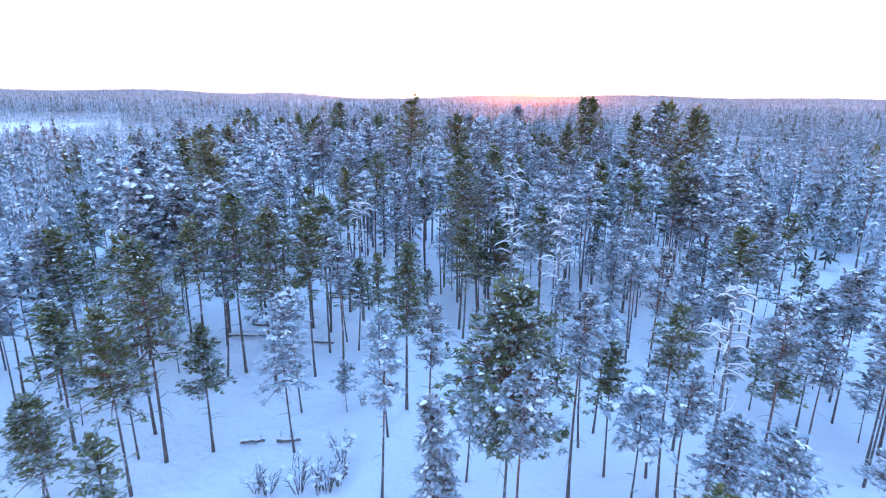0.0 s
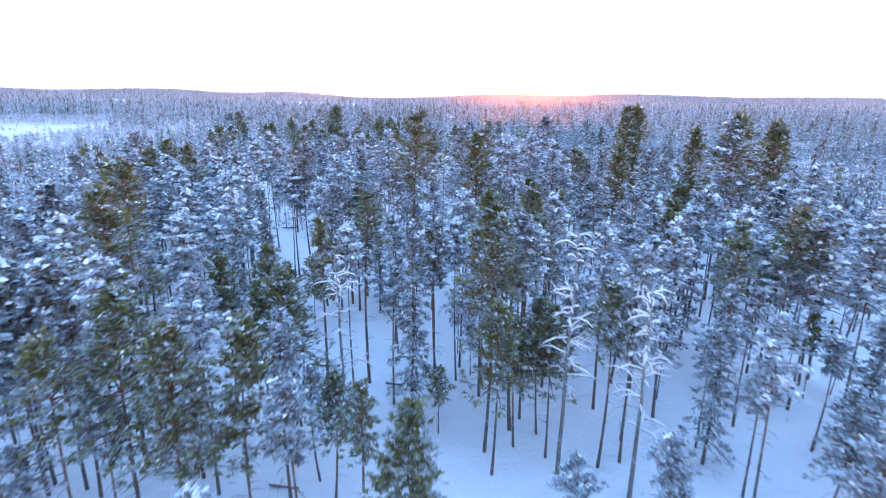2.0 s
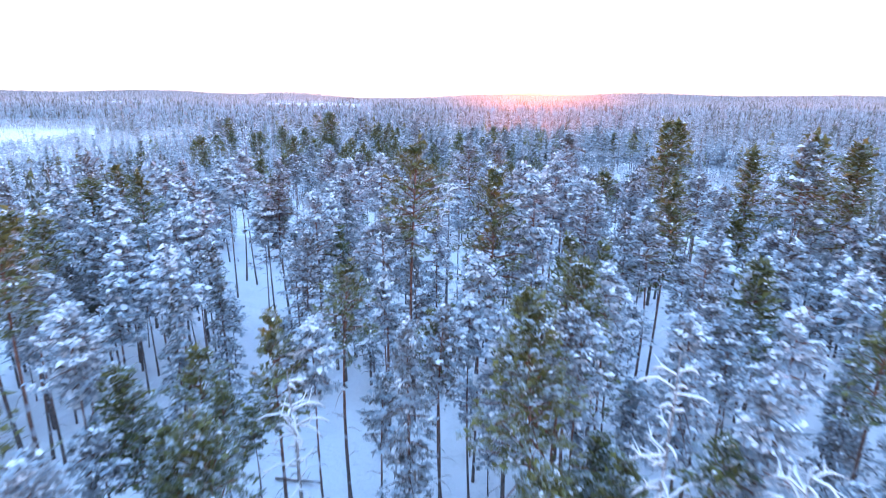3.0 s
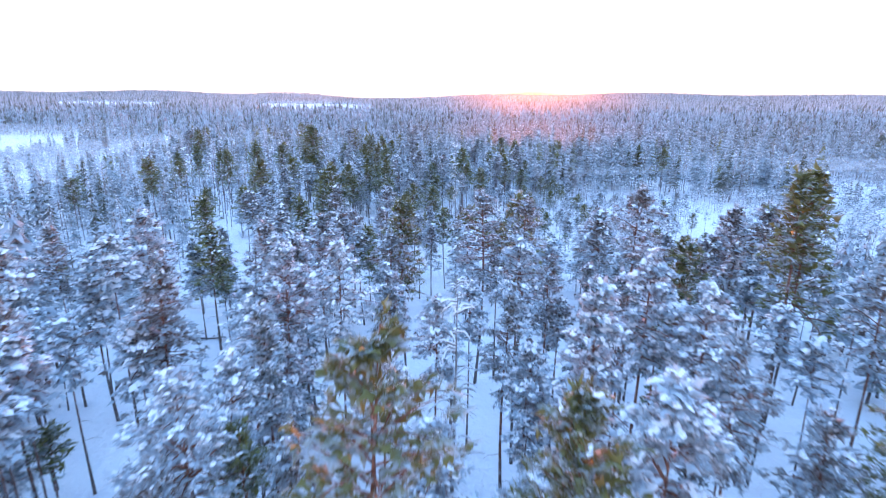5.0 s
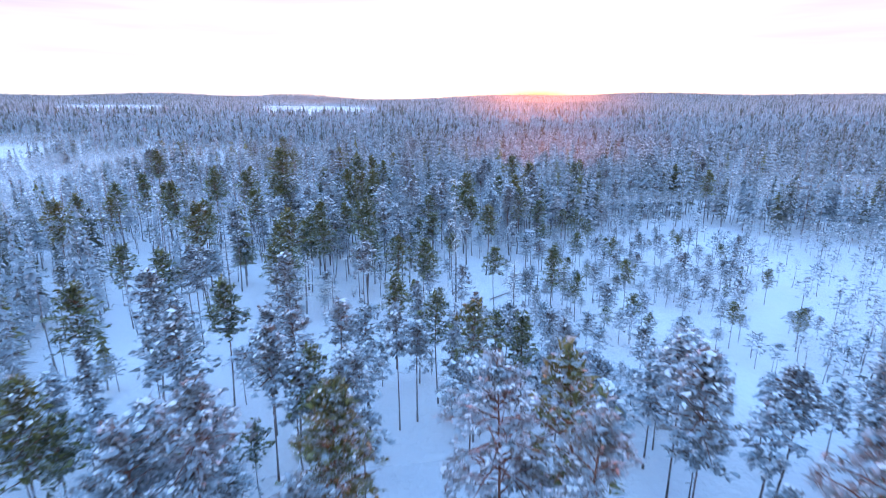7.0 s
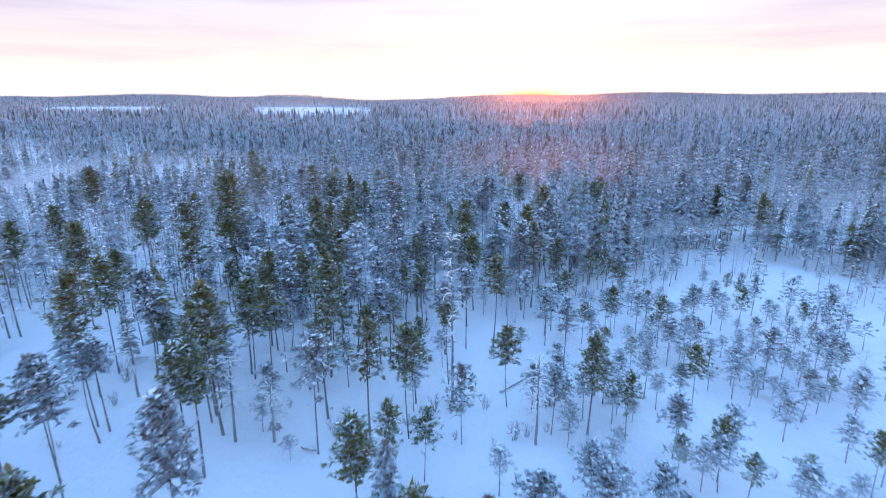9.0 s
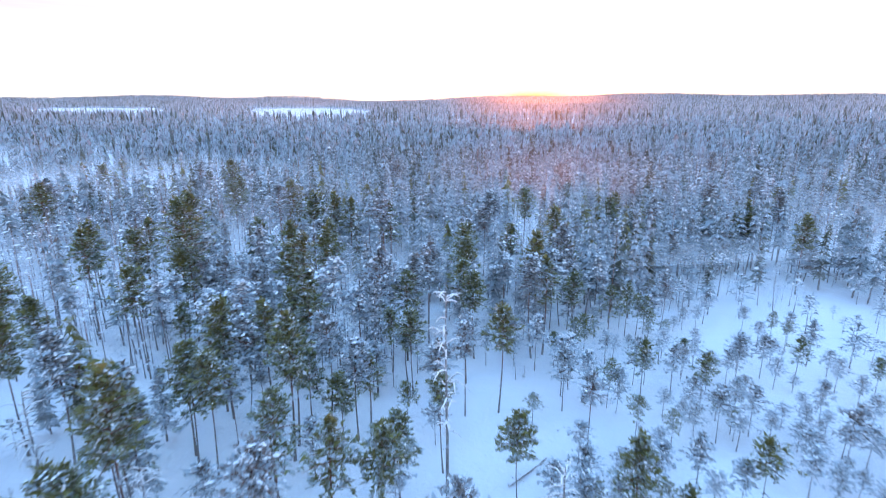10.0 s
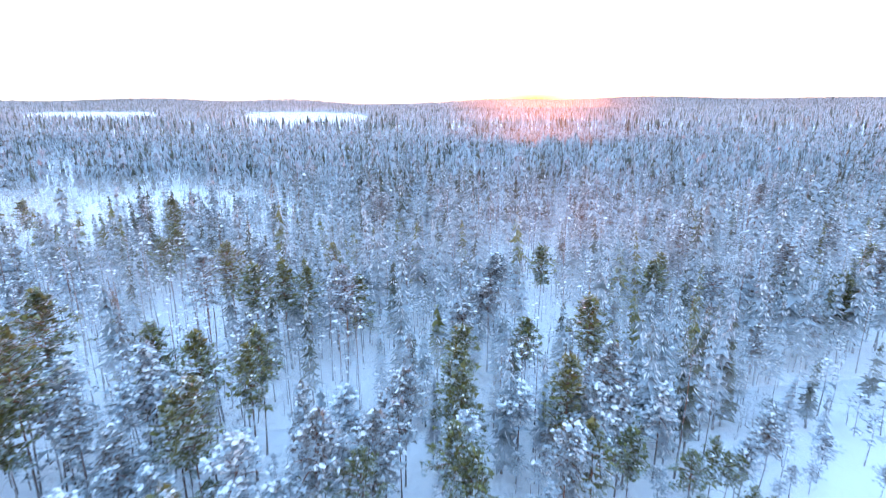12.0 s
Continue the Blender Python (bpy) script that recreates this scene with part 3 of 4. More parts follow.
def dead_tree(x, y, h, seed):
    """A standing dead pine: bare crooked branches, each with a strip of snow."""
    rng = np.random.default_rng(seed)
    wood = Soup()
    lean = rng.normal(0, 0.02, 2) * h
    zs = np.linspace(-0.3, h, 9)
    pts = np.stack([lean[0] * zs / h, lean[1] * zs / h, zs], -1) + rng.normal(0, 0.03, (9, 3))
    tube(wood, pts, 0.15 * (1.05 - 0.85 * np.maximum(zs, 0) / h), 7)
    ob = new("dead_tree")
    ob.location = (x, y, float(ground_height(x, y)))
    label, category, group = KINDS["dead_tree"]
    tagged(ob, label, category, group)
    part("trunk", wood.mesh("trunk", [DEADWOOD], True), ob)
    for i in range(44):
        bough, load = Soup(), Soup()
        z = h * rng.uniform(0.34, 0.98)
        a = np.array([lean[0] * z / h, lean[1] * z / h, z])
        q, l = rng.uniform(0, 6.28), rng.uniform(0.5, 2.5) * (1.15 - 0.6 * z / h)
        d = np.array([math.cos(q), math.sin(q), rng.normal(0.12, 0.25)])
        side = np.array([-d[1], d[0], 0]) * rng.normal(0, 0.25) * l
        p = np.array([a, a + d * l * 0.5 + (0, 0, 0.12 * l), a + d * l * 0.8 + side * 0.6 + (0, 0, 0.02), a + d * l + side + (0, 0, -0.18 * l)])
        tube(bough, p, (0.05, 0.035, 0.022, 0.008), 4, cap=False)
        tube(load, p + (0, 0, 0.050), (0.045, 0.068, 0.056, 0.016), 4)
        for k in range(rng.integers(0, 3)):
            e = p[1 + k] + unit(np.array([d[0], d[1], 0.4]) + rng.normal(0, 0.6, 3)) * l * 0.5
            tube(bough, (p[1 + k], e), (0.022, 0.006), 3, cap=False)
            tube(load, (p[1 + k] + (0, 0, 0.03), e + (0, 0, 0.02)), (0.036, 0.015), 4)
        branch = part("branch", bough.mesh("branch", [DEADWOOD]), ob)
        part("snow_strip", load.mesh("snow_strip", [LOAD], True), branch, "strip of white snow")


# trees that stand out: x, y, height and look (0 green, 1 rimed, 2 laden, 3 spruce, 4 dead, 5 broad old pine)
GROVE_1 = [
    (13.8, 23.7, 10, 1), (13.6, 26.9, 9, 1), (-15.7, 27.3, 7.5, 0), (-19.1, 27.9, 9, 0), (16.9, 27.9, 7.5, 1), (3.6, 29.5, 14.4, 5),
    (10.5, 29.9, 8.8, 2), (-17.6, 32, 11.7, 0), (-3.1, 32.1, 10.2, 2), (7.8, 32.2, 13.3, 1), (16.4, 32.9, 14.2, 4), (26, 33, 11, 1),
    (1.9, 33.7, 8.1, 2), (10.5, 34.1, 9.3, 0), (-17, 35, 14.9, 0), (-18.8, 35.1, 8.2, 1), (21.3, 35.6, 9.2, 0), (-0.4, 36.1, 10.9, 1),
    (-23.5, 36.2, 10.3, 0), (-9.3, 36.3, 11.1, 2), (-14.6, 36.3, 9.1, 0), (15.8, 36.5, 11.2, 1), (9.6, 36.9, 9.7, 1),
]
GROVE_2 = [
    (-19.1, 37.8, 13, 1), (-3.3, 38, 9.4, 2), (25.5, 38.7, 10.5, 1), (-26.4, 40.1, 8.6, 0), (-9.9, 40.8, 9.9, 2), (-2.2, 41.9, 13.1, 0),
    (-23.2, 44.1, 12.4, 0), (-28.4, 44.8, 12.9, 0), (-13, 45, 14.5, 0), (9.9, 45.2, 9.4, 1), (-10, 45.9, 14.6, 0), (-15.9, 46.5, 15.5, 0),
    (-7.2, 51.4, 9, 0), (-24.8, 51.5, 14.3, 1), (-25.9, 51.5, 16.3, 2), (-21.6, 51.5, 14, 1), (-19.4, 51.6, 15.5, 2), (-14.4, 51.6, 14.5, 2),
    (18.1, 51.9, 9.5, 1), (11.1, 52, 14.1, 4), (-22.9, 52.2, 15.2, 1), (-25.1, 52.5, 15.3, 1), (-26.7, 52.6, 7.4, 1),
]
GROVE_3 = [
    (-20, 53.8, 19, 0), (2.6, 53.9, 12.2, 0), (7, 54.3, 17.2, 4), (11.4, 55.1, 15.4, 2), (-10.5, 55.2, 14.1, 0), (6.5, 55.8, 11.4, 0),
    (-12.5, 56.3, 12.6, 0), (2.3, 56.4, 18.6, 0), (25.5, 56.5, 9, 1), (4.4, 57, 9.8, 0), (-16.9, 57.5, 11.4, 1), (-7.6, 58, 14.2, 4),
    (34.7, 58.4, 6.1, 1), (6.3, 58.4, 10.8, 0), (4.4, 59, 16.9, 1), (-15.9, 59.2, 13.7, 0), (15.7, 60.4, 16.1, 2), (-19, 60.4, 16, 2),
    (-9.4, 60.5, 15.8, 0), (-4.5, 61.9, 11.7, 1), (-1, 62.9, 15.2, 1), (6, 63.9, 17.3, 0), (-25.6, 65, 19.2, 0),
]
GROVE_4 = [
    (26.4, 65, 13.5, 0), (-6.9, 65.2, 16.8, 0), (14.1, 65.9, 15.3, 1), (6.5, 68.6, 17.6, 0), (19.7, 70.3, 15.6, 0), (16.3, 70.7, 16.6, 1),
    (-4.9, 71.2, 14, 2), (-5.3, 73.3, 17.7, 1), (-31.8, 74.1, 17.7, 0), (-3.4, 74.3, 22.9, 0), (2, 75, 20.5, 0), (13.9, 75.4, 16.8, 1),
    (41, 75.5, 12.7, 1), (23.5, 75.8, 14.2, 2), (5.5, 76.6, 20.5, 2), (-21.8, 80.1, 12.8, 1), (17.2, 80.5, 19.6, 0), (38.8, 81, 17.6, 2),
    (-12.1, 81.2, 18.2, 2), (-1.8, 81.7, 15.4, 2), (11.4, 82.6, 18.4, 1), (-25.6, 84.3, 15.5, 2), (5.5, 86.1, 20, 2),
]
GROVE_5 = [
    (32.1, 86.6, 22.2, 1), (12.1, 87.2, 19.4, 2), (-45.5, 87.7, 15.2, 2), (33.8, 87.7, 22.5, 0), (-26, 89.5, 17, 1), (39.2, 89.8, 21.8, 0),
    (9.5, 89.8, 20.5, 2), (-0.8, 89.8, 17.8, 4), (-20.1, 91.5, 15.4, 2), (35.8, 91.7, 22.4, 0), (-36, 92.1, 16.7, 2), (-17.8, 92.1, 19.4, 1),
    (-38.1, 92.8, 17.5, 0), (-7.6, 93, 20, 2), (42.2, 93.2, 21, 0), (-11.5, 94.3, 19, 2), (-49, 95.4, 16.5, 1), (32.6, 96.3, 20.2, 0),
    (-0.8, 97.4, 16.5, 4), (-38, 97.5, 18.2, 0), (4.2, 99, 19, 2), (-14.6, 100, 19.2, 1), (25, 101, 23, 0),
]
GROVE_6 = [
    (26.6, 102.9, 22.8, 0), (14, 103.1, 21.8, 1), (-34.5, 106.2, 17.3, 1), (6, 106.5, 20.4, 1), (-46.9, 106.7, 18.5, 1), (-27, 107.8, 18.4, 2),
    (-4.8, 110, 19.5, 0), (15.8, 110.6, 8.8, 2), (2, 111.3, 20, 1), (6.3, 113.6, 18.8, 0), (30.8, 113.9, 18.5, 1), (-13.6, 114.3, 16.8, 1),
    (29.7, 117.8, 17.5, 1), (15.4, 118.5, 16.5, 1), (-7.4, 125.4, 13.2, 1), (-11.3, 125.6, 12.2, 1), (-14.2, 127.3, 14.3, 1), (-21.5, 127.8, 15.4, 1),
    (17, 129.2, 11.6, 2), (-34.7, 134.9, 14.7, 0), (24.1, 135.6, 7.3, 1), (-7.9, 136.9, 11.8, 1), (-21.9, 137.7, 14.3, 0),
]
GROVE_7 = [
    (-29.4, 138.1, 14.9, 1), (-18, 145.1, 14.7, 1), (-6, 146.6, 11.7, 0), (-34.3, 149.9, 13.5, 0), (-4.2, 153.6, 8.6, 0), (-1.4, 154.6, 7.4, 0),
    (-22.5, 155.6, 12.2, 0), (21.3, 157.2, 6.7, 1), (-43.9, 158, 12.3, 0), (-11.5, 158, 12.4, 1), (-20, 159.9, 9.5, 4), (-16.2, 159.9, 6.3, 4),
    (2, 159.9, 8.9, 1), (9.2, 159.9, 9.4, 4), (33.1, 159.9, 4.7, 1), (18, 160.3, 7.4, 0), (-7, 160.7, 12.6, 0), (-3.2, 160.9, 12.3, 0),
    (-21.6, 160.9, 16, 0), (14.6, 161.4, 11, 0), (-33.6, 162, 10.4, 1), (-35.2, 162.7, 16.9, 0), (-11.8, 163.8, 12.7, 0),
]
GROVE_8 = [
    (-23.7, 164.4, 14.6, 0), (-72.1, 164.9, 12.4, 0), (26.5, 165, 8, 0), (39.9, 165.2, 3.7, 1), (1.2, 165.8, 20.2, 4), (33.2, 166.1, 4.5, 1),
    (7.1, 166.5, 9.7, 0), (12.4, 166.7, 6.3, 1), (-2.8, 167, 9.2, 0), (-58.9, 167.6, 16, 0), (-34.1, 168.3, 10.1, 4), (19.6, 168.6, 5.1, 1),
    (37.1, 170.2, 7.8, 1), (-19.7, 170.5, 12.7, 0), (-22.3, 172.3, 12.7, 0), (-13.3, 172.7, 15.2, 0), (-39.3, 173.4, 15, 0), (-23.2, 173.7, 12, 0),
    (-8.9, 173.7, 9.1, 0), (-13.6, 175.3, 12.6, 0), (28.1, 175.6, 6.5, 1), (26, 176, 4.3, 1), (32, 176.8, 5.8, 1),
]
GROVE_9 = [
    (-6.6, 176.9, 9.3, 0), (-63.2, 178, 12.4, 0), (40.3, 178.5, 5.1, 1), (-21.8, 179.7, 14.1, 0), (-20, 179.7, 12.3, 1), (6.8, 180.4, 12.6, 0),
    (51, 180.5, 7.6, 1), (-42.7, 181.1, 13.4, 0), (29, 181.2, 7.4, 0), (-23.1, 181.3, 12.1, 0), (33.6, 181.3, 4.6, 1), (19, 182, 6, 0),
    (-60.8, 183.7, 13.8, 0), (23.4, 183.9, 7.7, 0), (-2.7, 184.5, 10.7, 0), (-14.1, 185.4, 15.6, 0), (-24.2, 186.7, 11.4, 0), (35.7, 186.9, 6.8, 1),
    (23.7, 187.3, 6.5, 1), (-51.3, 187.5, 15.9, 0), (-69.4, 187.7, 13.5, 0), (-54, 189.9, 15.2, 0), (-36.7, 190.3, 14.2, 0),
]
GROVE_10 = [
    (18.8, 191.8, 7.1, 0), (-3.9, 192.8, 12.4, 0), (4.8, 193.3, 12.1, 0), (12.3, 193.4, 14.5, 1), (-23, 193.7, 14, 1), (-6.9, 193.8, 15.4, 1),
    (-65.7, 194.2, 14.5, 0), (14, 194.5, 13.7, 0), (-17.2, 196.1, 16.9, 0), (-3, 196.2, 13.7, 1), (-19.9, 197.4, 14.6, 0), (-33.8, 198.4, 20.8, 0),
    (18.8, 199, 10.6, 0), (-48.4, 199.2, 16.1, 0), (26.9, 200.5, 8.2, 0), (-42.8, 201.7, 16.1, 0), (-65, 201.8, 15.1, 0), (33, 202.9, 9.5, 1),
    (-49.8, 203, 16.5, 0), (20.1, 203.8, 9.4, 0), (-1.5, 204.4, 13.4, 1), (-16.8, 205.1, 15.2, 0), (3.9, 205.1, 15.2, 0),
]
GROVE_11 = [
    (-37.3, 206.5, 20.4, 0), (-22.4, 207.3, 15.6, 0), (-27.3, 208.8, 15.7, 0), (-17, 209, 15.2, 0), (4.1, 211.2, 14.5, 0), (22, 214.6, 11.1, 0),
    (-20, 214.9, 14, 1), (18.8, 215.7, 16.1, 0), (19.9, 216.9, 12.8, 0), (11.8, 217.3, 12.9, 0), (62.3, 217.7, 14.2, 0), (40.2, 219, 11.5, 1),
    (-10.6, 222, 17.8, 1), (4.6, 222.9, 13, 1), (-29.2, 225.1, 18.7, 1), (-23.1, 226, 16.5, 0), (8.4, 228, 14, 1), (-9.3, 228.7, 14.4, 0),
    (-19.7, 228.8, 16.3, 0), (-76.6, 230.4, 17.8, 0), (-17.3, 230.6, 15.1, 0), (60.2, 230.8, 13, 0), (32.9, 231.8, 11, 1),
]
GROVE_12 = [
    (59.7, 231.9, 13.8, 0), (-28.4, 232.4, 18.2, 0), (-60.3, 232.9, 13, 1), (42.2, 234, 14.5, 1), (-78.6, 235.6, 17, 1), (10.4, 237, 15.4, 1),
    (70.3, 238.4, 15.4, 1), (11.1, 238.4, 14.5, 1), (35, 238.4, 13.5, 0), (-15.1, 239.8, 15.9, 0), (56.3, 239.8, 15.8, 1), (-83, 239.9, 17, 1),
    (36.7, 240.3, 14.4, 0), (17.8, 241.7, 15.2, 0), (73.4, 244.9, 14.7, 0), (-4.1, 245.3, 14.3, 1), (-28.8, 245.7, 14.6, 1), (-45.5, 245.8, 15.4, 0),
    (-87.7, 248.3, 16.1, 1), (45, 253, 16.2, 1), (-47, 253.7, 15.7, 0), (78.4, 261.9, 15.6, 1), (-95.4, 265, 12, 0),
]
GROVE_13 = [
    (-54.3, 267.7, 18.5, 0), (30.9, 269, 17, 1), (-95, 279, 16, 0), (-12.5, 280.6, 17.1, 1), (-68.8, 282.7, 16.2, 1), (-11.5, 283.1, 15.3, 1),
    (-139.2, 284.3, 11.4, 1), (-14.8, 285, 18.3, 1), (-56.8, 289, 12.3, 1), (80.4, 290.8, 17.9, 1), (-107, 309, 13.6, 0),
]
GROVE_EDGE = [(-23.6, 163, 14.5, 0), (-20.7, 154.5, 13, 0), (-36.7, 202, 15, 0), (-44, 208, 16, 0), (-34, 196, 14, 0)]


def fineness(x, y):
    return "near" if (y < 66 and abs(x) < 22) or (y < 112 and abs(x) < 19) else "medium"


taken = []
pick = np.random.default_rng(11)
for n, (x, y, h, code) in enumerate(GROVE_EDGE + GROVE_1 + GROVE_2 + GROVE_3 + GROVE_4 + GROVE_5 + GROVE_6 + GROVE_7 + GROVE_8 + GROVE_9 + GROVE_10 + GROVE_11 + GROVE_12 + GROVE_13):
    taken.append((x, y))
    level = fineness(x, y)
    if code == 4:
        dead_tree(x, y, h, n)
        continue
    if code == 5:
        stand("pine_tree", x, y, h, 2.2, "broad", 0.38, "near", 1)
        continue
    if code == 3:
        stand("spruce_tree", x, y, h, n * 1.7, "spruce", 0.5, level, n % 3)
        continue
    if h < 9:
        stand("mire_pine", x, y, h, n * 1.7, "scrub", (0.15, 0.45, 0.8)[code], "small", n % 4)
        continue
    kind = ("pine_tree", "rimed_pine", "snowy_pine")[code]
    form = "old" if y > 112 and h > 9 and n % 3 else "cone" if (code == 0 and y < 60) or n % 6 == 0 else "pole" if y < 80 or (y < 112 and n % 4) else "pine"
    stand(kind, x, y, h, n * 1.7, form, (0.12, 0.5, 0.95)[code], level, n % 4)


# ---- the forest between the trees that stand out ----
def smooth(a, b, v):
    u = np.clip((v - a) / (b - a), 0, 1)
    return u * u * (3 - 2 * u)


def blob(x, y, cx, cy, rx, ry):
    return 1 - smooth(0.75, 1.1, np.hypot((x - cx) / rx, (y - cy) / ry))


def open_ground(x, y):
    """1 where the snow lies open, 0 in the closed forest."""
    o = 0.55 * blob(x, y, 58, 179, 46, 32) + 0.8 * blob(x, y, 47, 182, 24, 20) + 0.5 * blob(x, y, 36, 160, 24, 16) + 0.95 * blob(x, y, -8, 156, 20, 13)
    o = o + blob(x, y, -276, 328, 98, 112) + 0.7 * blob(x, y, -200, 428, 60, 22) + 0.85 * blob(x, y, -8, 33, 14, 9)
    o = o + blob(x + 0.26 * y, y, 41, 1420, 150, 520) - 0.9 * blob(x, y, -440, 1180, 90, 70) + blob(x + 0.64 * y, y, 100, 1530, 180, 380) + blob(x + 0.45 * y, y, 70, 1790, 320, 110) + 0.35 * blob(x, y, -110, 330, 60, 60) + 0.35 * blob(x, y, 120, 240, 60, 20)
    return np.clip(o, 0, 1)


def thickness(x, y):
    """Trees to the square metre."""
    d = np.where(y < 36, 0.020, np.where(y < 42, 0.036, 0.074))
    d = np.where(np.abs(x) > 32, 0.070, d)
    d = np.where(y < 75, d, np.where(y < 122, 0.074, np.where(y < 150, 0.050, 0.100)))
    d = np.where((y > 135) & (x > 8) & (y < 218), 0.165, d)
    d = np.where(y > 245, 0.110, d)
    d = np.where((y > 148) & (y < 186) & (x < 10) & (x > -48), np.where(x < -13, 0.034, np.where(y > 163, 0.055, 0.022)), d)
    d = np.where((np.abs(x + 1) > 13) & (y > 66) & (y < 128), 0.076, d)
    d = np.where((y > 103) & (y < 124) & (np.abs(x) < 14), 0.022, d)
    d = np.where((y < 62) & ((x > 6) | (x < -19)) & (np.abs(x) < 32), 0.066, d)
    patch = 0.75 + 0.5 * np.sin(x * 0.11 + 2 * np.sin(y * 0.05)) * np.sin(y * 0.09 + 1.3)
    return d * patch * np.where(y > 260, 1 - 0.97 * open_ground(x, y), np.where(x < 8, 1 - 0.85 * open_ground(x, y), 1 - 0.40 * open_ground(x, y)))


def height_at(rng, x, y):
    n = len(x)
    h = np.where(y < 60, rng.uniform(8, 14, n), np.where(y < 84, rng.uniform(11.5, 17, n), np.where(y < 116, rng.uniform(13, 18.5, n), np.where(y < 126, rng.uniform(10, 15.5, n), np.where(y < 152, rng.uniform(8, 14, n), np.where(y < 202, rng.uniform(8.5, 15, n), rng.uniform(10.5, 16.5, n)))))))
    h = h * np.where(rng.uniform(0, 1, n) < 0.22, rng.uniform(0.4, 0.7, n), 1.0)
    h = np.where((y > 132) & (x > 8) & (y < 214 - 12 * np.sin(x * 0.09)), rng.uniform(3.5, 9.0, n), h)
    h = h * (1 - 0.62 * blob(x, y, -172, 232, 75, 85))
    h = np.where(y > 240, h * rng.uniform(0.75, 1.3, n), h)
    h = np.where(open_ground(x, y) > 0.3, np.minimum(h, rng.uniform(2.2, 6.5, n)), h)
    return h


def snow_at(rng, x, y):
    n = len(x)
    s = rng.uniform(0, 1, n)
    white = np.where(y < 60, 0.12, np.where(y < 135, 0.55, np.where(y < 190, 0.34, np.where(y < 262, 0.52, np.where(y < 600, 0.16, 0.04)))))
    green = np.where(y < 60, 0.32, np.where(y < 135, 0.13, np.where(y < 190, 0.20, np.where(y < 290, 0.18, np.where(y < 620, 0.30, 0.42)))))
    return np.where(s < white, 2, np.where(s > 1 - green, 0, 1))


def scatter(rng, x0, x1, y0, y1, factor=1.0, apart=0.9):
    """Places of trees in a rectangle, thinned by the forest's thickness, clear of those already placed."""
    most = 0.24 * factor
    n = int((x1 - x0) * (y1 - y0) * most)
    x, y = rng.uniform(x0, x1, n), rng.uniform(y0, y1, n)
    keep = rng.uniform(0, 1, n) < thickness(x, y) * factor / most
    x, y = x[keep], y[keep]
    if apart:
        grid, ok = {}, []
        for i, (a, b2) in enumerate([*taken, *zip(x, y)]):
            cell = (int(a // 2), int(b2 // 2))
            near = any((a - p) ** 2 + (b2 - q) ** 2 < apart**2 for cx in (-1, 0, 1) for cy in (-1, 0, 1) for p, q in grid.get((cell[0] + cx, cell[1] + cy), ()))
            if i < len(taken) or not near:
                grid.setdefault(cell, []).append((a, b2))
                if i >= len(taken):
                    ok.append(i - len(taken))
        x, y = x[ok], y[ok]
    return x, y


def close_by(x, y):
    """The ground that the flight passes nearest."""
    side, x = x, np.abs(x)
    return ((y > 22) & (y < 62) & (x < 36)) | ((y >= 62) & (y < 118) & (x < 38)) | ((y >= 118) & (y < 205) & (x < 34)) | ((y >= 150) & (y < 205) & (side > 0) & (side < 50))


rng = np.random.default_rng(5)
x, y = scatter(rng, -40, 52, 22, 205, apart=1.3)
sel = close_by(x, y)
x, y = x[sel], y[sel]
h, code = height_at(rng, x, y), snow_at(rng, x, y)
for n, (a, b2, hh, c) in enumerate(zip(x, y, h, code)):
    hh = min(hh, 12.5) if abs(a) < 4 and b2 < 60 else hh
    taken.append((a, b2))
    level = fineness(a, b2)
    if hh < 8:
        stand("mire_pine", a, b2, hh, n * 2.1, "scrub", (0.15, 0.45, 0.8)[c], "small", n % 4)
    elif n % 11 == 3:
        stand("spruce_tree", a, b2, hh, n * 2.1, "spruce", 0.5, level, n % 3)
    else:
        stand(("pine_tree", "rimed_pine", "snowy_pine")[c], a, b2, hh, n * 2.1, "cone" if n % 7 == 0 else "pole" if b2 < 112 or n % 3 == 0 else "old" if n % 3 == 1 else "pine", (0.12, 0.5, 0.95)[c], level, n % 4)


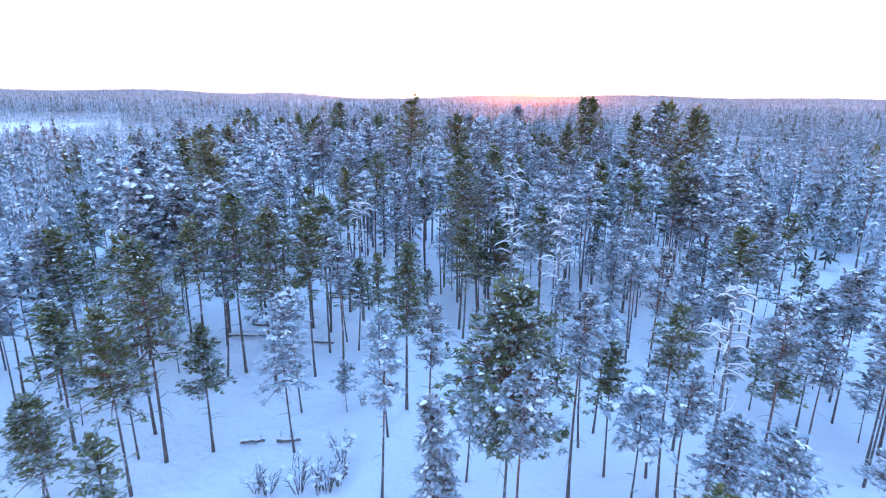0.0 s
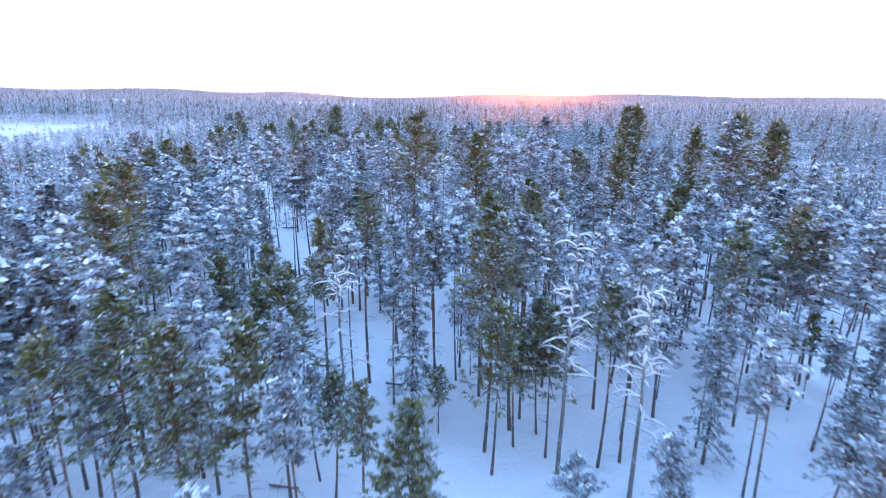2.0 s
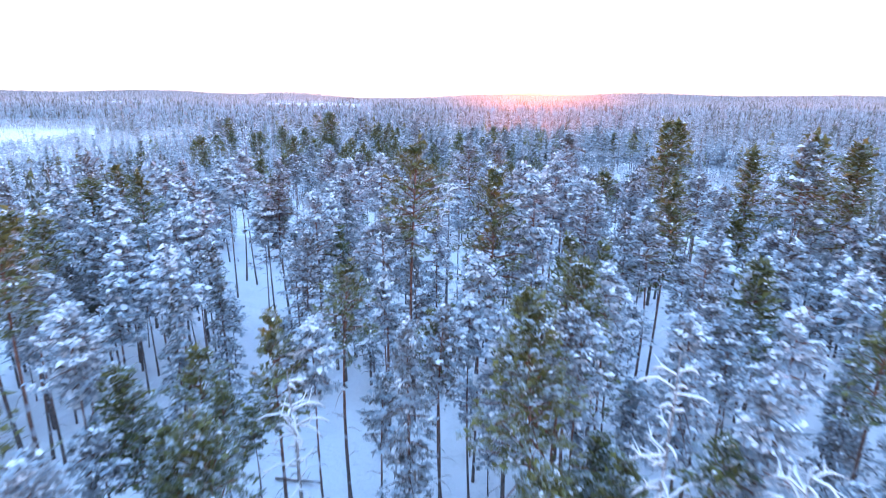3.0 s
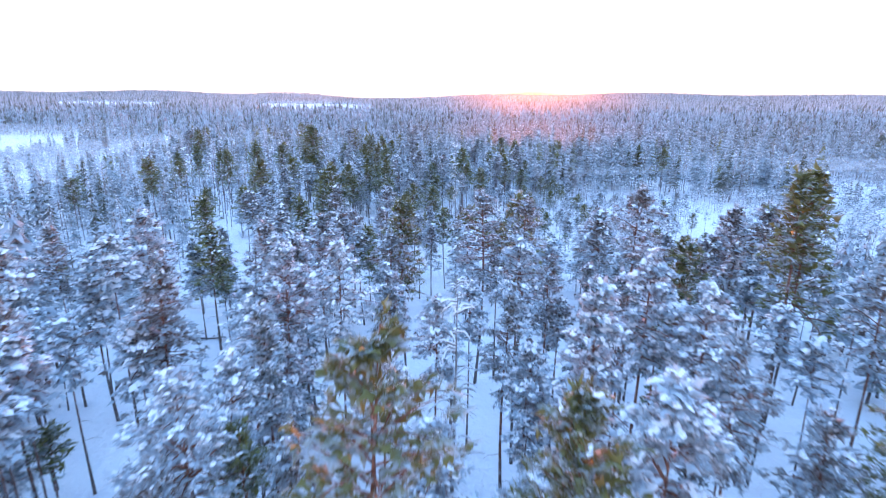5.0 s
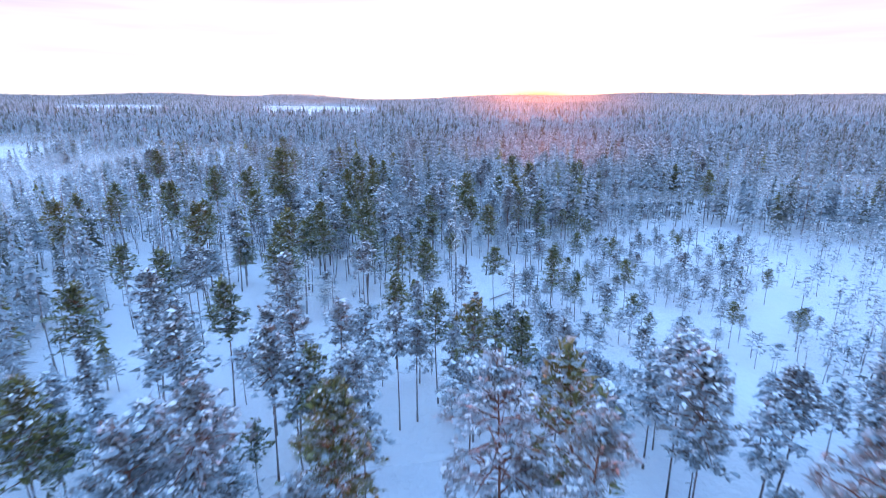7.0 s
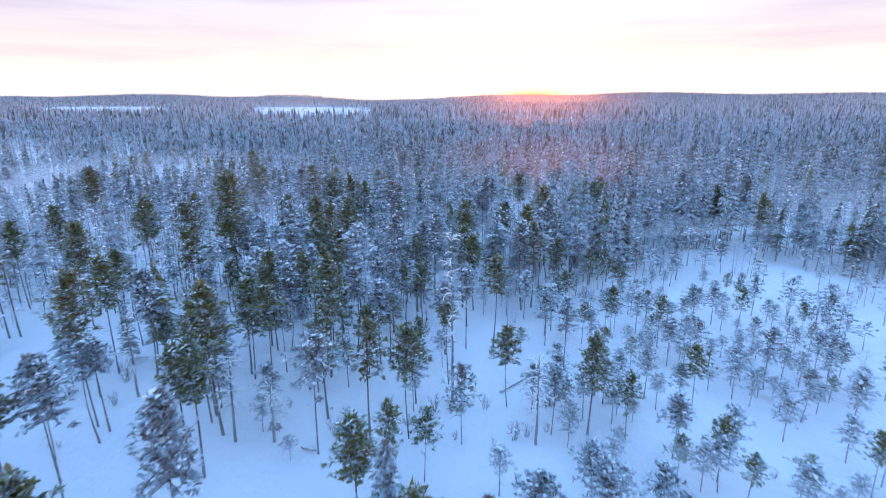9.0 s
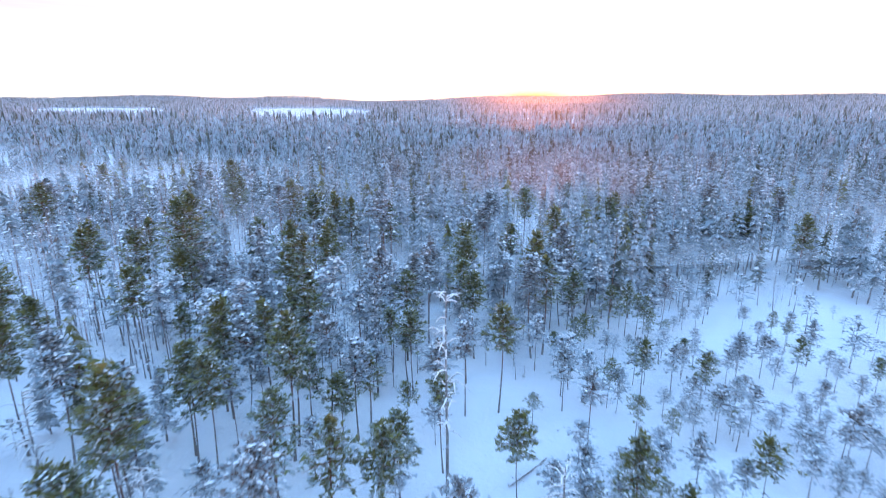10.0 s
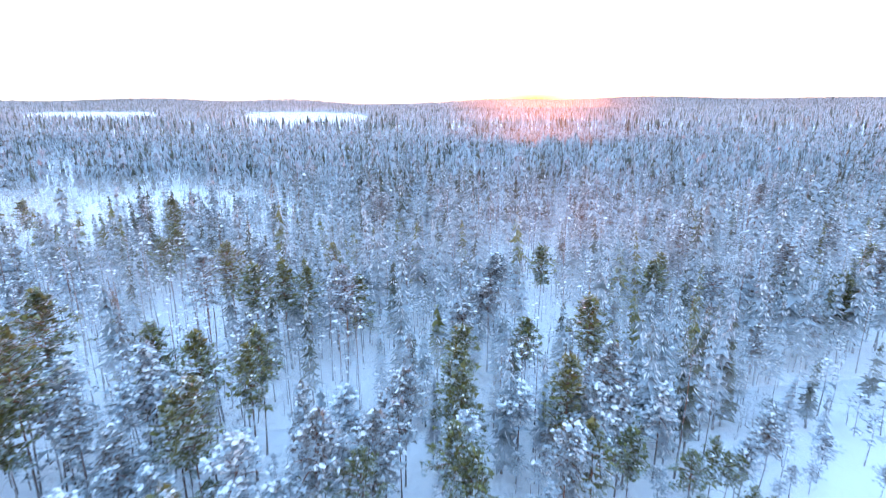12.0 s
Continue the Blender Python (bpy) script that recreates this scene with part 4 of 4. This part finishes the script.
def woods(name, label, rng, x, y, level, forms=("pine", "birch", "spruce", "cone"), size_by=1.0):
    """Woods joined into one mesh: several growths, turned and sized from place to place."""
    h, code = height_at(rng, x, y) * size_by, snow_at(rng, x, y)
    low = (h < 8.0) & (level != "remote") & (size_by == 1.0)
    code = np.where(low | ((level in ("middle", "back")) & (rng.uniform(0, 1, len(x)) < 0.2)), np.maximum(code, 1), code)
    variant = rng.integers(0, 4, len(x))
    # a birch thicket at the edge of the mire
    variant = np.where((rng.uniform(0, 1, len(x)) < 0.8 * blob(x, y, -52, 212, 40, 42)) & (level == "middle"), (1 - code) % 4, variant)
    vs, fs, ms, count = [], [], [], 0
    for c, k, tiny in ((c, k, tiny) for c in range(3) for k in range(4) for tiny in (False, True)):
            sel = (code == c) & (variant == k) & (low == tiny)
            if not sel.any():
                continue
            g = np.random.default_rng(100 * c + 10 * k + len(level))
            size = 6.0 if tiny else 14.0
            form = ("scrub", "scrub", "birch", "scrub")[k] if tiny else forms[(c + k) % len(forms)]
            wood, _, leaf, load = grow(g, size, form, (0.12, 0.5, 0.9)[c], "bush" if tiny and level == "middle" else level)
            every = Soup()
            # slot 6: grey needles whose colour holds frost and distance haze
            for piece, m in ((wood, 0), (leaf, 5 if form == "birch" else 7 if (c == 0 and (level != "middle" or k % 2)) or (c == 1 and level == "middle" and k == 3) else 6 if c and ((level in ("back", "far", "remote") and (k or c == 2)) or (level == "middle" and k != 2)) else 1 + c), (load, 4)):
                if piece.n:
                    v, f, _ = piece.arrays()
                    every.add(v, f, m)
            v, f, m = every.arrays()
            px, py, ph = x[sel], y[sel], h[sel] / size
            a = rng.uniform(0, 6.28, len(px))
            w = ph**0.6 * rng.uniform(0.85, 1.2, len(px))
            ca, sa = (np.cos(a) * w)[:, None], (np.sin(a) * w)[:, None]
            out = np.stack([ca * v[:, 0] - sa * v[:, 1] + px[:, None], sa * v[:, 0] + ca * v[:, 1] + py[:, None], v[:, 2] * ph[:, None] + ground_height(px, py)[:, None]], -1)
            vs.append(out.reshape(-1, 3))
            fs.append((f[None] + (np.arange(len(px)) * len(v))[:, None, None]).reshape(-1, 3) + count)
            ms.append(np.tile(m, len(px)))
            count += len(px) * len(v)
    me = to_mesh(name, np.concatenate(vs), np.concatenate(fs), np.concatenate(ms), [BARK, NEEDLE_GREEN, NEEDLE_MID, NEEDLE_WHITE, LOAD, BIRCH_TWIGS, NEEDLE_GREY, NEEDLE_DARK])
    return tagged(new(name, me), label, "forest", kind="stuff")


rng = np.random.default_rng(21)
x, y = scatter(rng, -120, 120, -45, 290, apart=1.3)
sel = ~close_by(x, y) & (y > -25) & ((np.abs(x) < 20 + 0.85 * np.maximum(y, 20)) & (np.abs(x) < 120)) & ((y < 2) | (y > 23) | (np.abs(x) > 9 + 0.9 * y))
woods("surrounding_woods", "snowy pine forest around the open mire", rng, x[sel], y[sel], "middle", ("spruce", "birch", "cone", "spruce"))
# frosted birch saplings between the trees
x, y = scatter(rng, -120, 120, 186, 330, factor=0.8, apart=0.9)
sel = (np.abs(x) < 20 + 0.85 * y) & (open_ground(x, y) < 0.25) & ((x < 12) | (y > 214))
woods("birch_thicket", "frosted birch saplings filling the gaps in the forest", rng, x[sel], y[sel], "sapling", ("birch",), 0.42)
x, y = scatter(rng, -480, 480, 100, 620, factor=1.0, apart=0)
sel = ((y > 290) | (np.abs(x) > 120)) & (np.abs(x) < 30 + 0.84 * y) & (rng.uniform(0, 1, len(x)) < np.where(y < 420, 1.0, 0.72))
back = sel & (y < 350) & (np.abs(x) < 220)
woods("back_woods", "frosted spruce and birch forest behind the mire, greyed for haze", rng, x[back], y[back], "back", ("spruce", "birch", "cone", "spruce"))
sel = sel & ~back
woods("further_woods", "frosted pine, spruce and birch forest further off, greyed for haze", rng, x[sel], y[sel], "far", ("spruce", "birch", "cone", "spruce"))
x, y = scatter(rng, -3000, 3000, 620, 3900, factor=0.085, apart=0)
sel = np.abs(x) < 60 + 0.84 * y
near = rng.uniform(0, 1, len(x)) < np.where(y < 1300, 1.0, 0.85)
woods("distant_woods", "frosted forest reaching to the low hills, greyed for haze", rng, x[sel & near], y[sel & near], "remote", ("cone", "spruce", "birch", "birch"))

# the same woods go on beside and behind the start of the flight
x, y = scatter(rng, -190, 190, -110, 215, factor=0.9, apart=0)
sel = (np.abs(x) > 24 + 0.88 * np.maximum(y, 20)) | (y < -28)
woods("outlying_woods", "snowy pine and spruce forest beside the start of the flight", rng, x[sel], y[sel], "back", ("spruce", "birch", "cone", "spruce"))


# ---- small things on the snow ----
TWIG, t, b = material("brown_twigs", (0.10, 0.075, 0.06), 0.9, 0.1)
t.links.new(ramp(t, noise_node(t, 6.0, 3.0), ((0.32, (0.10, 0.08, 0.07)), (0.48, (0.19, 0.16, 0.15)), (0.58, (0.58, 0.62, 0.70)))), b.inputs["Base Color"])


def shrub_mesh(seed, h):
    rng = np.random.default_rng(seed)
    wood, load = Soup(), Soup()
    for i in range(9):
        q, out = rng.uniform(0, 6.28), rng.uniform(0.1, 0.45) * h
        top = np.array([math.cos(q) * out, math.sin(q) * out, h * rng.uniform(0.6, 1.0)])
        root = np.array([math.cos(q), math.sin(q), 0]) * 0.06 * h
        tube(wood, (root - (0, 0, 0.1), (root + top) / 2 + rng.normal(0, 0.05, 3) * h, top), (0.018, 0.013, 0.005), 3, cap=False)
        for k in range(6):
            a = root + (top - root) * rng.uniform(0.3, 0.95)
            e = a + unit(np.array([math.cos(q + rng.normal(0, 1)), math.sin(q + rng.normal(0, 1)), 0.8])) * h * rng.uniform(0.12, 0.3)
            tube(wood, (a, e), (0.010, 0.004), 3, cap=False)
            if rng.uniform() < 0.15:
                lumps(load, rng, e[None], np.array([[1.0, 0, 0]]), 0.07, 0.7)
    return wood.mesh("stems", [TWIG]), load.mesh("snow_load", [LOAD])


SHRUBS = [shrub_mesh(40 + k, 1.0) for k in range(5)]


def shrub(x, y, h, turn, n):
    ob = tagged(new("bare_shrub"), "bare twiggy shrub dusted with snow on the open ground", "shrub", "bare shrubs")
    ob.matrix_basis = Matrix.LocRotScale((x, y, float(ground_height(x, y))), Euler((0, 0, turn)), (h, h, h))
    stems, load = SHRUBS[n % 5]
    tagged(part("brush", stems, ob), kind="stuff")
    tagged(part("snow_load", load, ob), kind="stuff")


def log(x, y, length, turn, lift):
    """A fallen trunk, half sunk in the snow, with snow along its top."""
    rng = np.random.default_rng(int(100 * abs(x) + y))
    wood, load = Soup(), Soup()
    u = np.linspace(0, 1, 7)
    p = np.stack([(u - 0.5) * length, rng.normal(0, 0.03, 7), 0.16 + lift * u], -1)
    tube(wood, p, 0.15 - 0.07 * u, 7)
    tube(load, p[:6] + (0, 0, 0.10), 0.11 - 0.05 * u[:6] + rng.uniform(-0.02, 0.02, 6), 6)
    for k in range(5):
        a = p[rng.integers(1, 6)]
        tube(wood, (a, a + (rng.normal(0, 0.1), rng.choice((-1, 1)) * rng.uniform(0.3, 0.7), rng.uniform(0.1, 0.5))), (0.03, 0.01), 4, cap=False)
    ob = tagged(new("fallen_log"), "fallen pine trunk lying on the ground under snow", "log", "fallen logs")
    ob.matrix_basis = Matrix.LocRotScale((x, y, float(ground_height(x, y))), Euler((0, 0, turn)), None)
    part("trunk", wood.mesh("trunk", [DEADWOOD]), ob)
    part("snow_load", load.mesh("snow_load", [LOAD], True), ob)


def stump(x, y, h, seed):
    """The torn root plate of a fallen tree, capped with snow."""
    rng = np.random.default_rng(seed)
    wood, load = Soup(), Soup()
    tube(wood, [(0, 0, -0.1), (0.03, 0, h * 0.5), (0, 0.02, h)], (0.30, 0.22, 0.19), 9)
    for k in range(6):
        q = k * 1.05 + rng.uniform(-0.3, 0.3)
        tube(wood, [(math.cos(q) * 0.15, math.sin(q) * 0.15, 0.25), (math.cos(q) * 0.45, math.sin(q) * 0.45, 0.10), (math.cos(q) * 0.8, math.sin(q) * 0.8, -0.08)], (0.09, 0.06, 0.02), 5)
    lumps(load, rng, np.array([[0, 0, h + 0.05]]), np.array([[1.0, 0, 0]]), 0.24, 0.6)
    ob = tagged(new("tree_stump"), "dark broken tree stump capped with snow", "stump", "tree stumps")
    ob.location = (x, y, float(ground_height(x, y)))
    part("trunk", wood.mesh("trunk", [TWIG]), ob)
    part("snow_cap", load.mesh("snow_cap", [LOAD], True), ob)


# x, y, height
for n, (x, y, h) in enumerate([(-9.9, 32.5, 2.0), (-10.6, 32.7, 1.8), (-6.0, 35.2, 2.2), (-7.0, 32.5, 2.0), (-6.4, 32.6, 2.3), (-5.8, 33.1, 1.4), (-8.1, 32.6, 2.4), (-5.5, 42.5, 1.0), (-5.6, 41.8, 1.2), (-10.3, 160.5, 2.4), (-15.0, 169.5, 1.6), (-16.4, 165.9, 1.2), (-19.2, 167.7, 0.9), (-9.9, 164.3, 1.5), (-3.5, 163.1, 1.5), (7.2, 160.6, 2.4), (8.5, 161.2, 1.7), (10.6, 162.0, 1.2), (4.7, 165.9, 1.9), (-0.7, 165.9, 1.9), (-13.9, 171.0, 1.3), (-37.4, 171.6, 2.4), (-42.3, 168.6, 1.8), (-36.0, 166.8, 1.8)]):
    shrub(x, y, h, n * 1.3, n)
rng = np.random.default_rng(77)
for n in range(240):
    x, y = rng.uniform(-45, 60), rng.uniform(30, 225)
    if open_ground(x, y) > 0.3 or n % 3 == 0:
        shrub(x, y, rng.uniform(0.3, 1.1), n * 1.3, n)
# x, y, length, turn
for x, y, length, turn in [(-10.6, 52.3, 2.0, -0.23), (-18.3, 53.3, 3.8, -0.08), (-12.3, 37.2, 1.6, 0.01), (-9.9, 37.2, 1.6, -0.07), (-10.8, 65.4, 1.6, -0.22), (-11.5, 64.6, 1.6, -0.04), (-17.6, 56.0, 1.9, -0.32), (-11.0, 68.0, 3.3, -0.21), (-12.1, 65.8, 1.9, -0.18), (-4.7, 65.0, 1.6, -0.39), (9.1, 49.0, 1.9, -0.38), (-28.1, 121.1, 1.8, -0.17), (-28.6, 120.7, 3.0, 0.01), (8.7, 171.1, 5.4, 0.73), (-12.5, 158.5, 1.6, -0.38)]:
    log(x, y, length, turn, 0.1)
for n, (x, y) in enumerate([(1.2, 165.6), (-16.5, 162.0), (11.6, 166.8), (-37.9, 162.9), (-13.5, 167.3), (-17.1, 162.0)]):
    stump(x, y, 0.7 + 0.12 * (n % 3), n)
